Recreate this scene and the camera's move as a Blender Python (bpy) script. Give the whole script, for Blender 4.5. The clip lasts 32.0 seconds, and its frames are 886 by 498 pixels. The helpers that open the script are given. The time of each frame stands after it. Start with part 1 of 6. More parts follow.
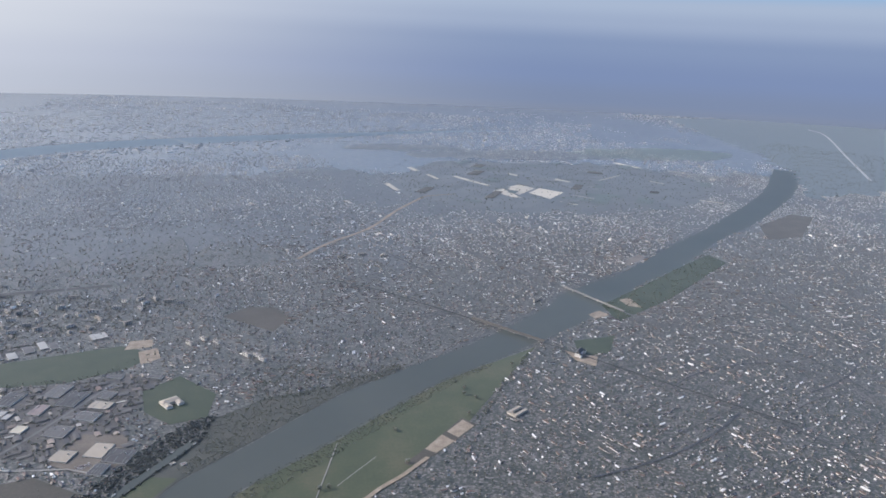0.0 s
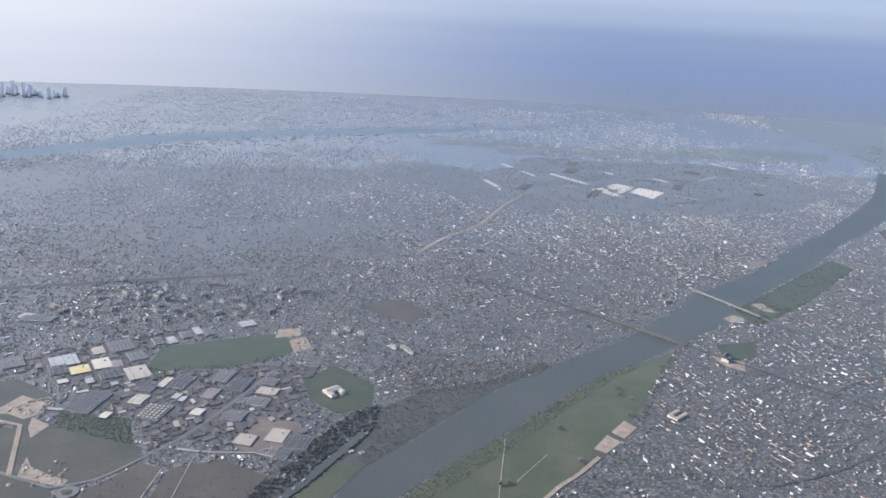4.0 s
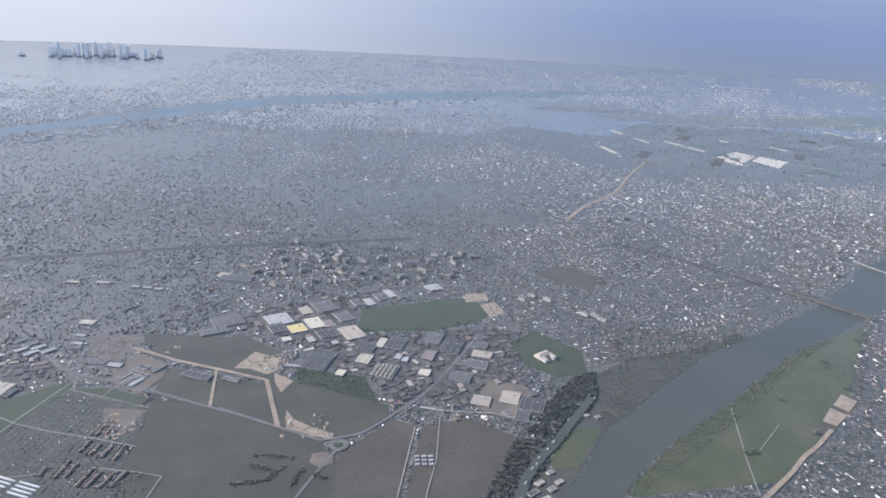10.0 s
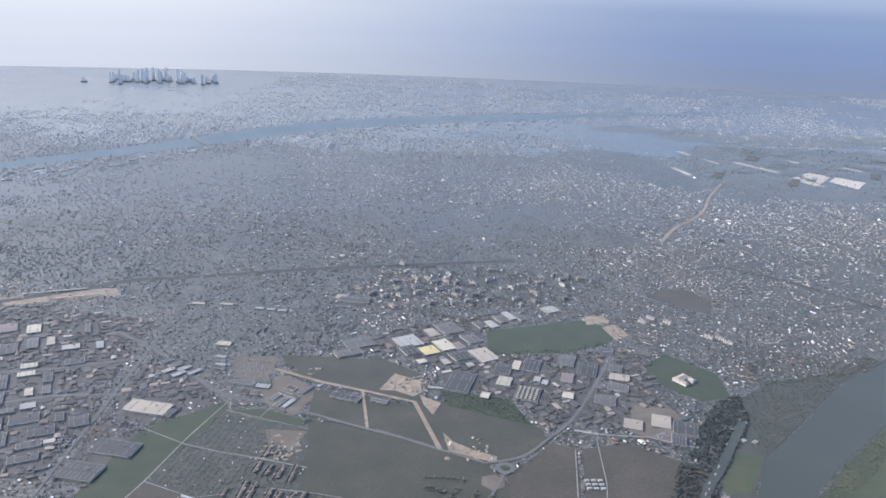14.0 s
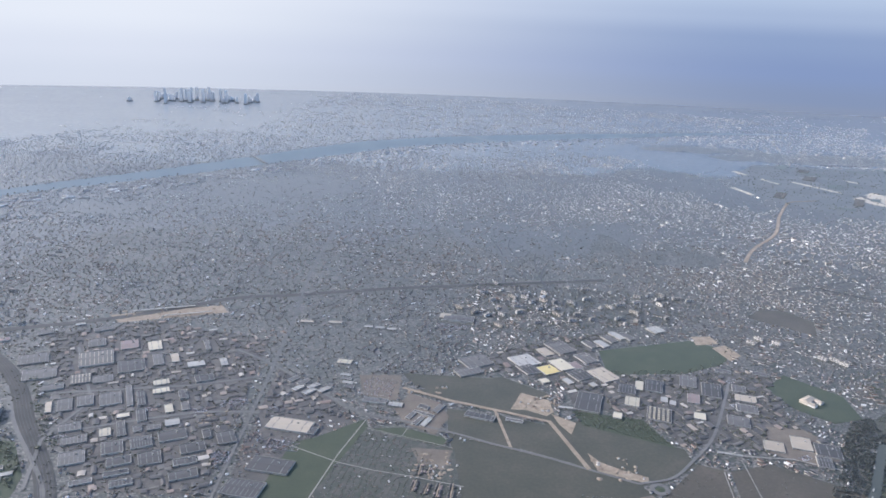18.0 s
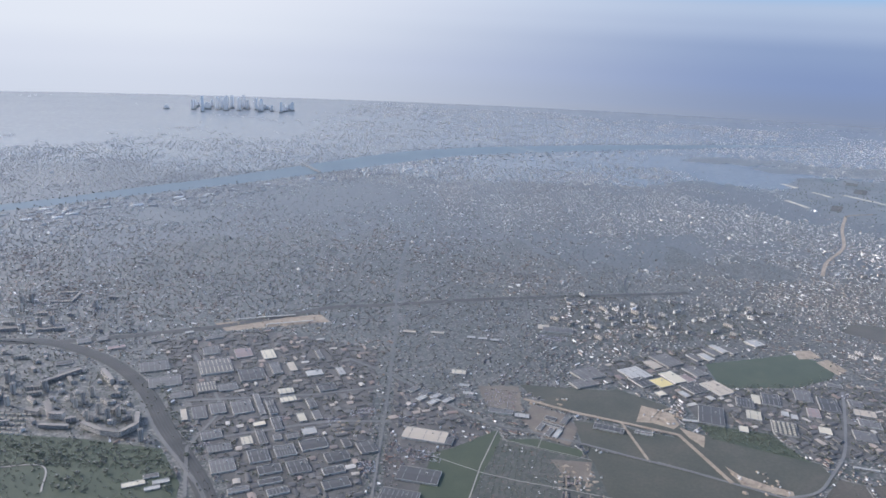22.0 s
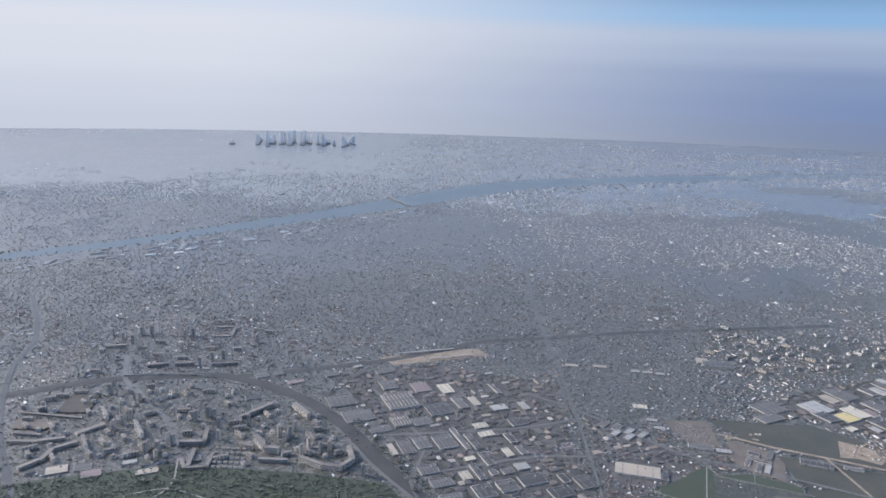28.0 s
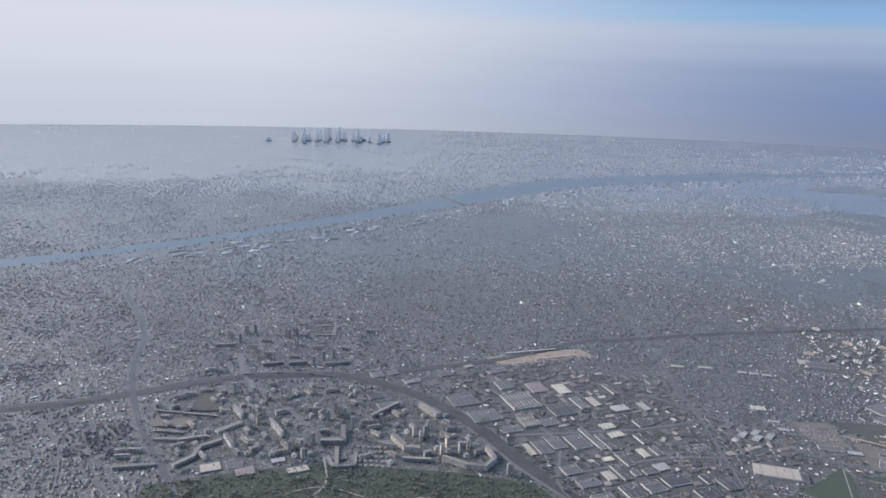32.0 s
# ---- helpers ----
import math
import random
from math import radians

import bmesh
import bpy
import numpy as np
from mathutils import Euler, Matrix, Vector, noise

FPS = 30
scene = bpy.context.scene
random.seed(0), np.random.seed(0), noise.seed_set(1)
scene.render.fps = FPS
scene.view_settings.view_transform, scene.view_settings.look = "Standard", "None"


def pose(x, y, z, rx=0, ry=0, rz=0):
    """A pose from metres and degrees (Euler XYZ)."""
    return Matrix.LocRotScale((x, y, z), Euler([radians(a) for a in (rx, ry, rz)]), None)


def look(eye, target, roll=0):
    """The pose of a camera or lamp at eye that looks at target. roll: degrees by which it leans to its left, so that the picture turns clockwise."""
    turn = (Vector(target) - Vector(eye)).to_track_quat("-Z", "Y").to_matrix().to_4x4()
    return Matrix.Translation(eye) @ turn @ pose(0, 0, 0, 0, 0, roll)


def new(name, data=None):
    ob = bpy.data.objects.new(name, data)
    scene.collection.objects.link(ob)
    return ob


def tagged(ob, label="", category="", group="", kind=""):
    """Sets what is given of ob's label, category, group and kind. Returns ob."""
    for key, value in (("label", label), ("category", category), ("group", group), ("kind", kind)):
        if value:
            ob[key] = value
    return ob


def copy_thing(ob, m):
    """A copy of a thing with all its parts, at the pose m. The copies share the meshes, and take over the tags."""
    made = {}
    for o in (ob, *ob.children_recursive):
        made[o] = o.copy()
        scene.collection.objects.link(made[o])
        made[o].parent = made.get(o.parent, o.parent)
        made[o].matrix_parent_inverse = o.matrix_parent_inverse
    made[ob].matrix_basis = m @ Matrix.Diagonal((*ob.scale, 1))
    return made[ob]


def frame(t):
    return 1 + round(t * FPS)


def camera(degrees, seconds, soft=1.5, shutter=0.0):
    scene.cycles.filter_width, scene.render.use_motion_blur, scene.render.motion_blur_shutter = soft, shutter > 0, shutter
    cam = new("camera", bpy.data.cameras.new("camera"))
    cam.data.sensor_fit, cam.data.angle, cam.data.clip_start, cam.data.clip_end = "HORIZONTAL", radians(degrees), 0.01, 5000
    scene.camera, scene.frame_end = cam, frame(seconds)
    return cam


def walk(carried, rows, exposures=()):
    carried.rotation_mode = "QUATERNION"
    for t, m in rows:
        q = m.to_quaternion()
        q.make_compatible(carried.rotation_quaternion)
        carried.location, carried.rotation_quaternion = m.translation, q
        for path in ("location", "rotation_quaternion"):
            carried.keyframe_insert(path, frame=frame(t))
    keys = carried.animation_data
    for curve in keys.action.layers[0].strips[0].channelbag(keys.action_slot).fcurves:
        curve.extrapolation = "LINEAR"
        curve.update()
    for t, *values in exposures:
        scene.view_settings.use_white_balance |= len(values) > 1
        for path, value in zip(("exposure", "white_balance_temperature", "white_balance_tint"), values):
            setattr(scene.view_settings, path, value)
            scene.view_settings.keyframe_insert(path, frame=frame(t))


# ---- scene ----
from mathutils import geometry

# The place is built at 1 : 5 (one unit is 5 m on the ground), x to the west, y to the south, z up.
cam = camera(61.85, 32.0, soft=1.65)
PATH = [
    (0.0, -0.00, 0.00, 300.00, -12.70, -15.81, 2.49),
    (0.5, -11.38, 2.35, 299.58, -12.22, -16.35, 2.56),
    (1.0, -22.75, 4.67, 299.15, -11.75, -17.06, 2.71),
    (1.5, -34.10, 6.90, 298.72, -11.40, -17.62, 2.90),
    (2.0, -45.42, 9.00, 298.28, -10.94, -18.05, 2.96),
    (2.5, -56.75, 10.96, 297.86, -10.42, -18.12, 3.01),
    (3.0, -68.09, 12.76, 297.47, -9.64, -17.31, 2.60),
    (3.5, -79.46, 14.39, 297.13, -8.96, -16.31, 2.73),
    (5.5, -125.50, 17.57, 296.49, -7.41, -16.85, 2.77),
    (6.0, -137.38, 17.93, 296.57, -7.06, -17.24, 2.70),
    (6.5, -149.32, 18.25, 296.69, -6.67, -17.53, 2.65),
    (7.0, -161.33, 18.54, 296.82, -6.34, -17.82, 2.70),
    (7.5, -173.42, 18.87, 296.94, -6.06, -18.18, 2.68),
    (8.0, -185.56, 19.23, 297.03, -5.80, -18.40, 2.79),
    (8.5, -197.77, 19.63, 297.09, -5.54, -18.59, 2.88),
    (9.0, -210.00, 20.08, 297.09, -5.33, -18.85, 2.94),
    (9.5, -222.22, 20.58, 297.04, -5.11, -19.12, 2.98),
    (10.0, -234.44, 21.06, 296.94, -4.86, -19.32, 2.93),
    (10.5, -246.61, 21.51, 296.79, -4.61, -19.42, 2.95),
    (11.0, -258.75, 21.93, 296.61, -4.36, -19.47, 2.97),
    (11.5, -270.87, 22.32, 296.40, -4.15, -19.46, 2.97),
    (12.0, -282.98, 22.68, 296.18, -3.91, -19.32, 2.93),
    (12.5, -295.08, 22.99, 295.94, -3.71, -18.96, 2.96),
    (13.0, -307.17, 23.22, 295.71, -3.51, -18.89, 2.93),
    (13.5, -319.25, 23.40, 295.50, -3.18, -18.69, 2.68),
    (14.0, -331.32, 23.52, 295.30, -2.75, -17.80, 2.27),
    (14.5, -343.37, 23.59, 295.09, -2.19, -16.91, 1.95),
    (16.5, -391.14, 23.13, 294.11, -1.73, -15.98, 2.13),
    (17.0, -403.43, 22.81, 294.15, -1.68, -16.03, 2.09),
    (17.5, -415.79, 22.47, 294.23, -1.61, -16.21, 2.11),
    (18.0, -428.22, 22.11, 294.36, -1.59, -16.44, 2.20),
    (18.5, -440.68, 21.73, 294.51, -1.57, -16.47, 2.23),
    (19.0, -453.17, 21.33, 294.68, -1.55, -16.34, 2.38),
    (19.5, -465.67, 20.88, 294.84, -1.55, -16.19, 2.42),
    (20.0, -478.15, 20.37, 294.99, -1.52, -15.82, 2.57),
    (20.5, -490.61, 19.82, 295.11, -1.48, -15.56, 2.59),
    (21.0, -503.03, 19.24, 295.21, -1.44, -15.51, 2.75),
    (21.5, -515.41, 18.65, 295.31, -1.21, -15.61, 2.59),
    (22.0, -527.74, 18.04, 295.41, -1.02, -15.82, 2.57),
    (22.5, -539.98, 17.43, 295.50, -0.86, -15.95, 2.56),
    (23.0, -552.14, 16.79, 295.57, -0.72, -15.91, 2.52),
    (23.5, -564.23, 16.15, 295.60, -0.61, -15.87, 2.43),
    (24.0, -576.25, 15.49, 295.60, -0.46, -15.70, 2.26),
    (24.5, -588.21, 14.84, 295.56, -0.28, -15.35, 2.16),
    (25.0, -600.15, 14.19, 295.50, -0.07, -15.04, 2.11),
    (25.5, -612.11, 13.54, 295.44, 0.12, -14.71, 1.99),
    (27.5, -660.78, 10.37, 295.76, 0.77, -13.49, 1.83),
    (28.0, -673.50, 9.40, 296.12, 0.90, -13.51, 1.81),
    (28.5, -686.32, 8.40, 296.53, 1.03, -13.60, 1.89),
    (29.0, -699.26, 7.34, 296.99, 1.07, -13.61, 1.91),
    (29.5, -712.29, 6.22, 297.50, 1.14, -13.64, 1.95),
    (30.0, -725.40, 5.03, 298.04, 1.19, -13.67, 1.94),
    (30.5, -738.57, 3.80, 298.61, 1.29, -13.89, 1.96),
    (31.0, -751.78, 2.55, 299.20, 1.33, -13.96, 1.90),
    (31.5, -765.01, 1.28, 299.79, 1.45, -13.90, 1.95),
    (32.0, -778.26, -0.00, 300.38, 1.53, -13.87, 1.90),
]


def heading(x, y, z, yaw, pitch, roll):
    a, b = radians(yaw), radians(pitch)
    way = Vector((-math.sin(a) * math.cos(b), math.cos(a) * math.cos(b), math.sin(b)))
    eye = Vector((x, y, z))
    return look(eye, eye + way * 100, roll)


walk(cam, [(t, heading(*row)) for t, *row in PATH], [(0, -0.1, 5990, 13), (3, 0.14, 5950, 13), (6, 0.16, 5920, 13), (13, 0.15, 5880, 13), (23, 0.04, 5875, 13), (32, -0.15, 5890, 13)])

# ---- light ----
SUN_TURN, SUN_HIGH = radians(74), radians(29)   # left of straight ahead, above the horizon
world = bpy.data.worlds.new("sky")
scene.world = world
world.use_nodes = True
wt = world.node_tree
wt.nodes.clear()
sky = wt.nodes.new("ShaderNodeTexSky")
sky.sky_type = 'NISHITA'
sky.sun_disc = False
sky.sun_elevation = SUN_HIGH
sky.sun_rotation = -SUN_TURN
sky.air_density, sky.dust_density, sky.ozone_density = 1.0, 3.0, 2.0
wbg = wt.nodes.new("ShaderNodeBackground")
wbg.inputs[1].default_value = 0.25
wout = wt.nodes.new("ShaderNodeOutputWorld")
wt.links.new(sky.outputs[0], wbg.inputs[0])
wt.links.new(wbg.outputs[0], wout.inputs[0])

sun_data = bpy.data.lights.new("sun", 'SUN')
sun_data.energy, sun_data.angle, sun_data.color = 3.0, radians(0.6), (1.0, 0.93, 0.82)
sun = new("sun", sun_data)
sun_way = Vector((-math.sin(SUN_TURN) * math.cos(SUN_HIGH), math.cos(SUN_TURN) * math.cos(SUN_HIGH), math.sin(SUN_HIGH)))
sun.matrix_world = look(sun_way * 2000, (0, 0, 0))


# ---- materials ----
def mat(name, ramp, scale=0.1, rough=0.6, detail=4.0, island=0.0, obrand=0.0, grain=0.0, bump=0.0, spec=0.5, metal=0.0, sheen=0.2, fine=0.0, coat=0.0, cells=0.0, cell=0.2, coat_ior=1.7, coat_rough=0.27, fuzz=0.4):
    """A node material: a colour ramp over noise at two scales, with a share of it taken from each island or object at random."""
    m = bpy.data.materials.new(name)
    m.use_nodes = True
    nt = m.node_tree
    bsdf = nt.nodes["Principled BSDF"]
    geo = nt.nodes.new("ShaderNodeNewGeometry")
    n1 = nt.nodes.new("ShaderNodeTexNoise")
    n1.inputs["Scale"].default_value, n1.inputs["Detail"].default_value = scale, detail
    nt.links.new(geo.outputs["Position"], n1.inputs["Vector"])
    fac = n1.outputs["Fac"]

    def mix(a, b, k):
        x = nt.nodes.new("ShaderNodeMix")
        x.data_type = 'FLOAT'
        x.inputs[0].default_value = k
        nt.links.new(a, x.inputs[2])
        nt.links.new(b, x.inputs[3])
        return x.outputs[0]
    if fine:
        n2 = nt.nodes.new("ShaderNodeTexNoise")
        n2.inputs["Scale"].default_value, n2.inputs["Detail"].default_value = scale * 14, 3.0
        nt.links.new(geo.outputs["Position"], n2.inputs["Vector"])
        fac = mix(fac, n2.outputs["Fac"], fine)
    if cells:
        vo = nt.nodes.new("ShaderNodeTexVoronoi")
        vo.inputs["Scale"].default_value = cell
        nt.links.new(geo.outputs["Position"], vo.inputs["Vector"])
        sp = nt.nodes.new("ShaderNodeSeparateColor")
        nt.links.new(vo.outputs["Color"], sp.inputs[0])
        fac = mix(fac, sp.outputs[0], cells)
    if island:
        fac = mix(fac, geo.outputs["Random Per Island"], island)
    if obrand:
        oi = nt.nodes.new("ShaderNodeObjectInfo")
        fac = mix(fac, oi.outputs["Random"], obrand)
    cr = nt.nodes.new("ShaderNodeValToRGB")
    els = cr.color_ramp.elements
    while len(els) < len(ramp):
        els.new(0.5)
    for e, (p, c) in zip(els, ramp):
        e.position, e.color = p, (*c, 1)
    nt.links.new(fac, cr.inputs[0])
    nt.links.new(cr.outputs[0], bsdf.inputs["Base Color"])
    bsdf.inputs["Roughness"].default_value = rough
    bsdf.inputs["Specular IOR Level"].default_value = spec
    bsdf.inputs["Metallic"].default_value = metal
    # the blue sheen tint and the coat imitate haze at grazing angles
    bsdf.inputs["Sheen Weight"].default_value = sheen
    bsdf.inputs["Sheen Roughness"].default_value = fuzz
    bsdf.inputs["Sheen Tint"].default_value = (0.72, 0.84, 1.0, 1)
    bsdf.inputs["Coat Weight"].default_value = coat
    bsdf.inputs["Coat Roughness"].default_value = coat_rough
    bsdf.inputs["Coat IOR"].default_value = coat_ior
    if bump:
        b = nt.nodes.new("ShaderNodeBump")
        b.inputs["Strength"].default_value, b.inputs["Distance"].default_value = 0.5, bump
        nt.links.new(fac, b.inputs["Height"])
        nt.links.new(b.outputs[0], bsdf.inputs["Normal"])
    return m


# coat weight rises from near to far ground in place of haze
M_GROUND = mat("gardens, streets and soil", [(0.2, (0.03, 0.035, 0.024)), (0.4, (0.05, 0.052, 0.036)), (0.55, (0.075, 0.07, 0.054)), (0.68, (0.105, 0.096, 0.08)), (0.85, (0.17, 0.155, 0.135))], 0.02, 0.8, 8, fine=0.45, cells=0.45, cell=0.4, coat=0.78, sheen=0.13, coat_rough=0.42)
M_GROUND_FAR = mat("fields, woods and streets far off", [(0.3, (0.04, 0.045, 0.04)), (0.5, (0.065, 0.067, 0.058)), (0.7, (0.11, 0.105, 0.09))], 0.006, 0.8, 8, fine=0.45, cells=0.3, cell=0.1, coat=1.0, sheen=0.16, coat_rough=0.24, coat_ior=1.85)
M_GROUND_NEAR = mat("gardens, streets and soil close by", [(0.22, (0.022, 0.027, 0.014)), (0.38, (0.043, 0.046, 0.027)), (0.5, (0.066, 0.062, 0.044)), (0.62, (0.105, 0.093, 0.073)), (0.8, (0.22, 0.195, 0.165))], 0.03, 0.8, 8, fine=0.5, cells=0.55, cell=0.6, coat=0.55, sheen=0.14, coat_rough=0.42)
M_GRASS = mat("meadow grass", [(0.33, (0.048, 0.06, 0.026)), (0.5, (0.064, 0.074, 0.032)), (0.67, (0.095, 0.09, 0.045))], 0.03, 0.85, 6, fine=0.3, coat=0.12, sheen=0.2)
M_PARK = mat("park lawn", [(0.3, (0.036, 0.048, 0.024)), (0.55, (0.052, 0.064, 0.032)), (0.75, (0.078, 0.08, 0.046))], 0.05, 0.85, 6, fine=0.4, coat=0.12, sheen=0.14)
M_DARK = mat("dark winter field", [(0.33, (0.047, 0.049, 0.034)), (0.5, (0.064, 0.063, 0.043)), (0.67, (0.09, 0.08, 0.058))], 0.03, 0.9, 8, fine=0.4, coat=0.15, sheen=0.12)
M_BROWN = mat("brown fallow field", [(0.3, (0.06, 0.054, 0.039)), (0.5, (0.08, 0.07, 0.052)), (0.7, (0.112, 0.094, 0.071))], 0.03, 0.9, 6, fine=0.45, coat=0.12, sheen=0.12)
M_SAND = mat("bare sandy earth", [(0.3, (0.17, 0.13, 0.09)), (0.48, (0.28, 0.22, 0.155)), (0.62, (0.37, 0.305, 0.225)), (0.75, (0.5, 0.43, 0.34))], 0.16, 0.85, 7, fine=0.45, coat=0.1, sheen=0.1)
M_TRACK = mat("pale gravel path", [(0.3, (0.22, 0.20, 0.165)), (0.7, (0.36, 0.335, 0.29))], 0.1, 0.85, 5, fine=0.4, coat=0.15, sheen=0.3)
M_ROAD = mat("worn asphalt", [(0.3, (0.06, 0.062, 0.066)), (0.55, (0.09, 0.092, 0.096)), (0.75, (0.13, 0.13, 0.13))], 0.05, 0.75, 6, fine=0.4, coat=0.08, sheen=0.1)
M_LIGHTROAD = mat("sun-bleached asphalt", [(0.3, (0.10, 0.095, 0.083)), (0.7, (0.175, 0.162, 0.14))], 0.05, 0.75, 6, fine=0.4, coat=0.15, sheen=0.3)
M_RAIL = mat("railway ballast", [(0.3, (0.05, 0.05, 0.045)), (0.7, (0.09, 0.085, 0.075))], 0.05, 0.9, 6, fine=0.4, coat=0.08, sheen=0.1)
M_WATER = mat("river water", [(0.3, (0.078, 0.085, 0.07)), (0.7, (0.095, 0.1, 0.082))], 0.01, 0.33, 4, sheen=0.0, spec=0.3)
# paler, bluer copy of the river water: haze and sky reflection put into the colour
M_WATER_FAR = mat("far river water with haze tint painted in", [(0.3, (0.12, 0.155, 0.172)), (0.7, (0.14, 0.175, 0.19))], 0.01, 0.5, 4, sheen=0.1, spec=0.25)
M_YARD = mat("patched yard surfacing", [(0.3, (0.062, 0.058, 0.05)), (0.5, (0.09, 0.083, 0.072)), (0.7, (0.14, 0.125, 0.108))], 0.05, 0.8, 7, fine=0.45, cells=0.25, cell=0.2, coat=0.08, sheen=0.15)
M_CLAY = mat("reddish bare earth", [(0.3, (0.105, 0.086, 0.064)), (0.5, (0.15, 0.122, 0.09)), (0.7, (0.215, 0.178, 0.138))], 0.06, 0.88, 6, fine=0.45, coat=0.1, sheen=0.2)
M_GARDEN = mat("allotment soil and grass", [(0.3, (0.048, 0.054, 0.04)), (0.5, (0.068, 0.07, 0.054)), (0.7, (0.10, 0.092, 0.076))], 0.06, 0.9, 8, fine=0.45, cells=0.35, cell=0.35, coat=0.12, sheen=0.2)
M_SCRUB = mat("rough bank grass and scrub", [(0.3, (0.046, 0.05, 0.036)), (0.5, (0.066, 0.066, 0.05)), (0.7, (0.094, 0.086, 0.066))], 0.05, 0.9, 8, fine=0.45, coat=0.12, sheen=0.2)
M_WOOD = mat("dark wood foliage", [(0.0, (0.03, 0.036, 0.033)), (0.5, (0.042, 0.048, 0.04)), (1.0, (0.062, 0.062, 0.05))], 0.3, 0.8, 4, island=0.5, sheen=0.35)
M_WALL = mat("rendered house walls", [(0.0, (0.24, 0.22, 0.19)), (0.35, (0.42, 0.39, 0.34)), (0.6, (0.66, 0.63, 0.57)), (1.0, (0.82, 0.8, 0.76))], 0.3, 0.8, 3, island=0.85)
# clay and slate tones; the near-white last stop paints sun glints on some roofs
M_ROOF = mat("clay and slate roofs with painted sun glints", [(0.0, (0.055, 0.055, 0.06)), (0.35, (0.085, 0.08, 0.08)), (0.5, (0.13, 0.09, 0.07)), (0.75, (0.2, 0.125, 0.09)), (0.83, (0.3, 0.24, 0.19)), (0.87, (0.78, 0.75, 0.7))], 0.3, 0.5, 3, island=0.9, coat=0.12, sheen=0.15)
M_LEAF = mat("tree foliage", [(0.0, (0.055, 0.066, 0.036)), (0.4, (0.082, 0.09, 0.05)), (0.7, (0.115, 0.108, 0.068)), (1.0, (0.155, 0.135, 0.095))], 0.3, 0.7, 4, island=0.6, sheen=0.5)
# paler copies of the near walls and roofs, haze put into the base colour
M_WALL_FAR = mat("walls of the farther town paled for haze", [(0.0, (0.34, 0.32, 0.29)), (0.4, (0.5, 0.47, 0.43)), (0.7, (0.68, 0.65, 0.6)), (1.0, (0.82, 0.81, 0.78))], 0.3, 0.7, 3, island=0.9)
# the near-white last stop paints sun glints on some far roofs
M_ROOF_FAR = mat("roofs of the farther town with haze and glints painted in", [(0.0, (0.09, 0.088, 0.088)), (0.4, (0.15, 0.137, 0.125)), (0.7, (0.2, 0.175, 0.15)), (0.8, (0.3, 0.27, 0.235)), (0.86, (0.75, 0.73, 0.69))], 0.3, 0.4, 3, island=0.95, coat=0.8, sheen=0.2, coat_rough=0.35)
M_TWIGS = mat("bare winter crowns", [(0.0, (0.095, 0.085, 0.062)), (0.5, (0.15, 0.128, 0.095)), (1.0, (0.215, 0.18, 0.135))], 0.3, 0.75, 4, island=0.6, sheen=0.5)
M_BARK = mat("bark", [(0.3, (0.05, 0.04, 0.03)), (0.7, (0.09, 0.075, 0.06))], 2.0, 0.9)


# ---- building helpers ----
def in_poly(px, py, poly):
    xs, ys = [q[0] for q in poly], [q[1] for q in poly]
    inside = np.zeros(len(px), bool)
    some = np.nonzero((px >= min(xs)) & (px <= max(xs)) & (py >= min(ys)) & (py <= max(ys)))[0]
    qx, qy, hit = px[some], py[some], np.zeros(len(some), bool)
    j = len(poly) - 1
    for i in range(len(poly)):
        (xi, yi), (xj, yj) = poly[i], poly[j]
        if yi != yj:
            hit ^= ((yi > qy) != (yj > qy)) & (qx < (xj - xi) * (qy - yi) / (yj - yi) + xi)
        j = i
    inside[some] = hit
    return inside


def near_line(px, py, line, gap):
    xs, ys = [q[0] for q in line], [q[1] for q in line]
    out = np.zeros(len(px), bool)
    some = np.nonzero((px >= min(xs) - gap) & (px <= max(xs) + gap) & (py >= min(ys) - gap) & (py <= max(ys) + gap))[0]
    if not len(some):
        return out
    qx, qy, hit = px[some], py[some], np.zeros(len(some), bool)
    for (ax, ay), (bx, by) in zip(line, line[1:]):
        dx, dy = bx - ax, by - ay
        k = np.clip(((qx - ax) * dx + (qy - ay) * dy) / (dx * dx + dy * dy + 1e-9), 0, 1)
        hit |= np.hypot(qx - ax - k * dx, qy - ay - k * dy) < gap
    out[some] = hit
    return out


def smooth(line, steps=6):
    """A Catmull-Rom curve through the corners of a line."""
    pts = [Vector(p) for p in line]
    pts = [2 * pts[0] - pts[1]] + pts + [2 * pts[-1] - pts[-2]]
    out = []
    for a, b, c, d in zip(pts, pts[1:], pts[2:], pts[3:]):
        for i in range(steps):
            s = i / steps
            out.append(0.5 * (2 * b + (c - a) * s + (2 * a - 5 * b + 4 * c - d) * s * s + (3 * b - a - 3 * c + d) * s ** 3))
    return [tuple(p) for p in out] + [tuple(pts[-2])]


KEEP_OUT = []       # polygons where no house stands
KEEP_LINES = []     # lines and half widths where no house stands


def sheet(name, poly, z, material, label, category, keep=True, rise=0.0):
    """A flat piece of land, z above the ground."""
    me = bpy.data.meshes.new(name)
    z += 0.004 * (len(KEEP_OUT) + len(KEEP_LINES))
    corners = [Vector((x, y, z)) for x, y in poly]
    faces = []
    for a, b, c in geometry.tessellate_polygon([corners]):
        up = (corners[b] - corners[a]).cross(corners[c] - corners[a]).z > 0
        faces.append((a, b, c) if up else (a, c, b))
    me.from_pydata(corners, [], faces)
    me.materials.append(material)
    ob = tagged(new(name, me), label, category, "", "structure")
    if keep:
        KEEP_OUT.append(list(poly))
    return ob


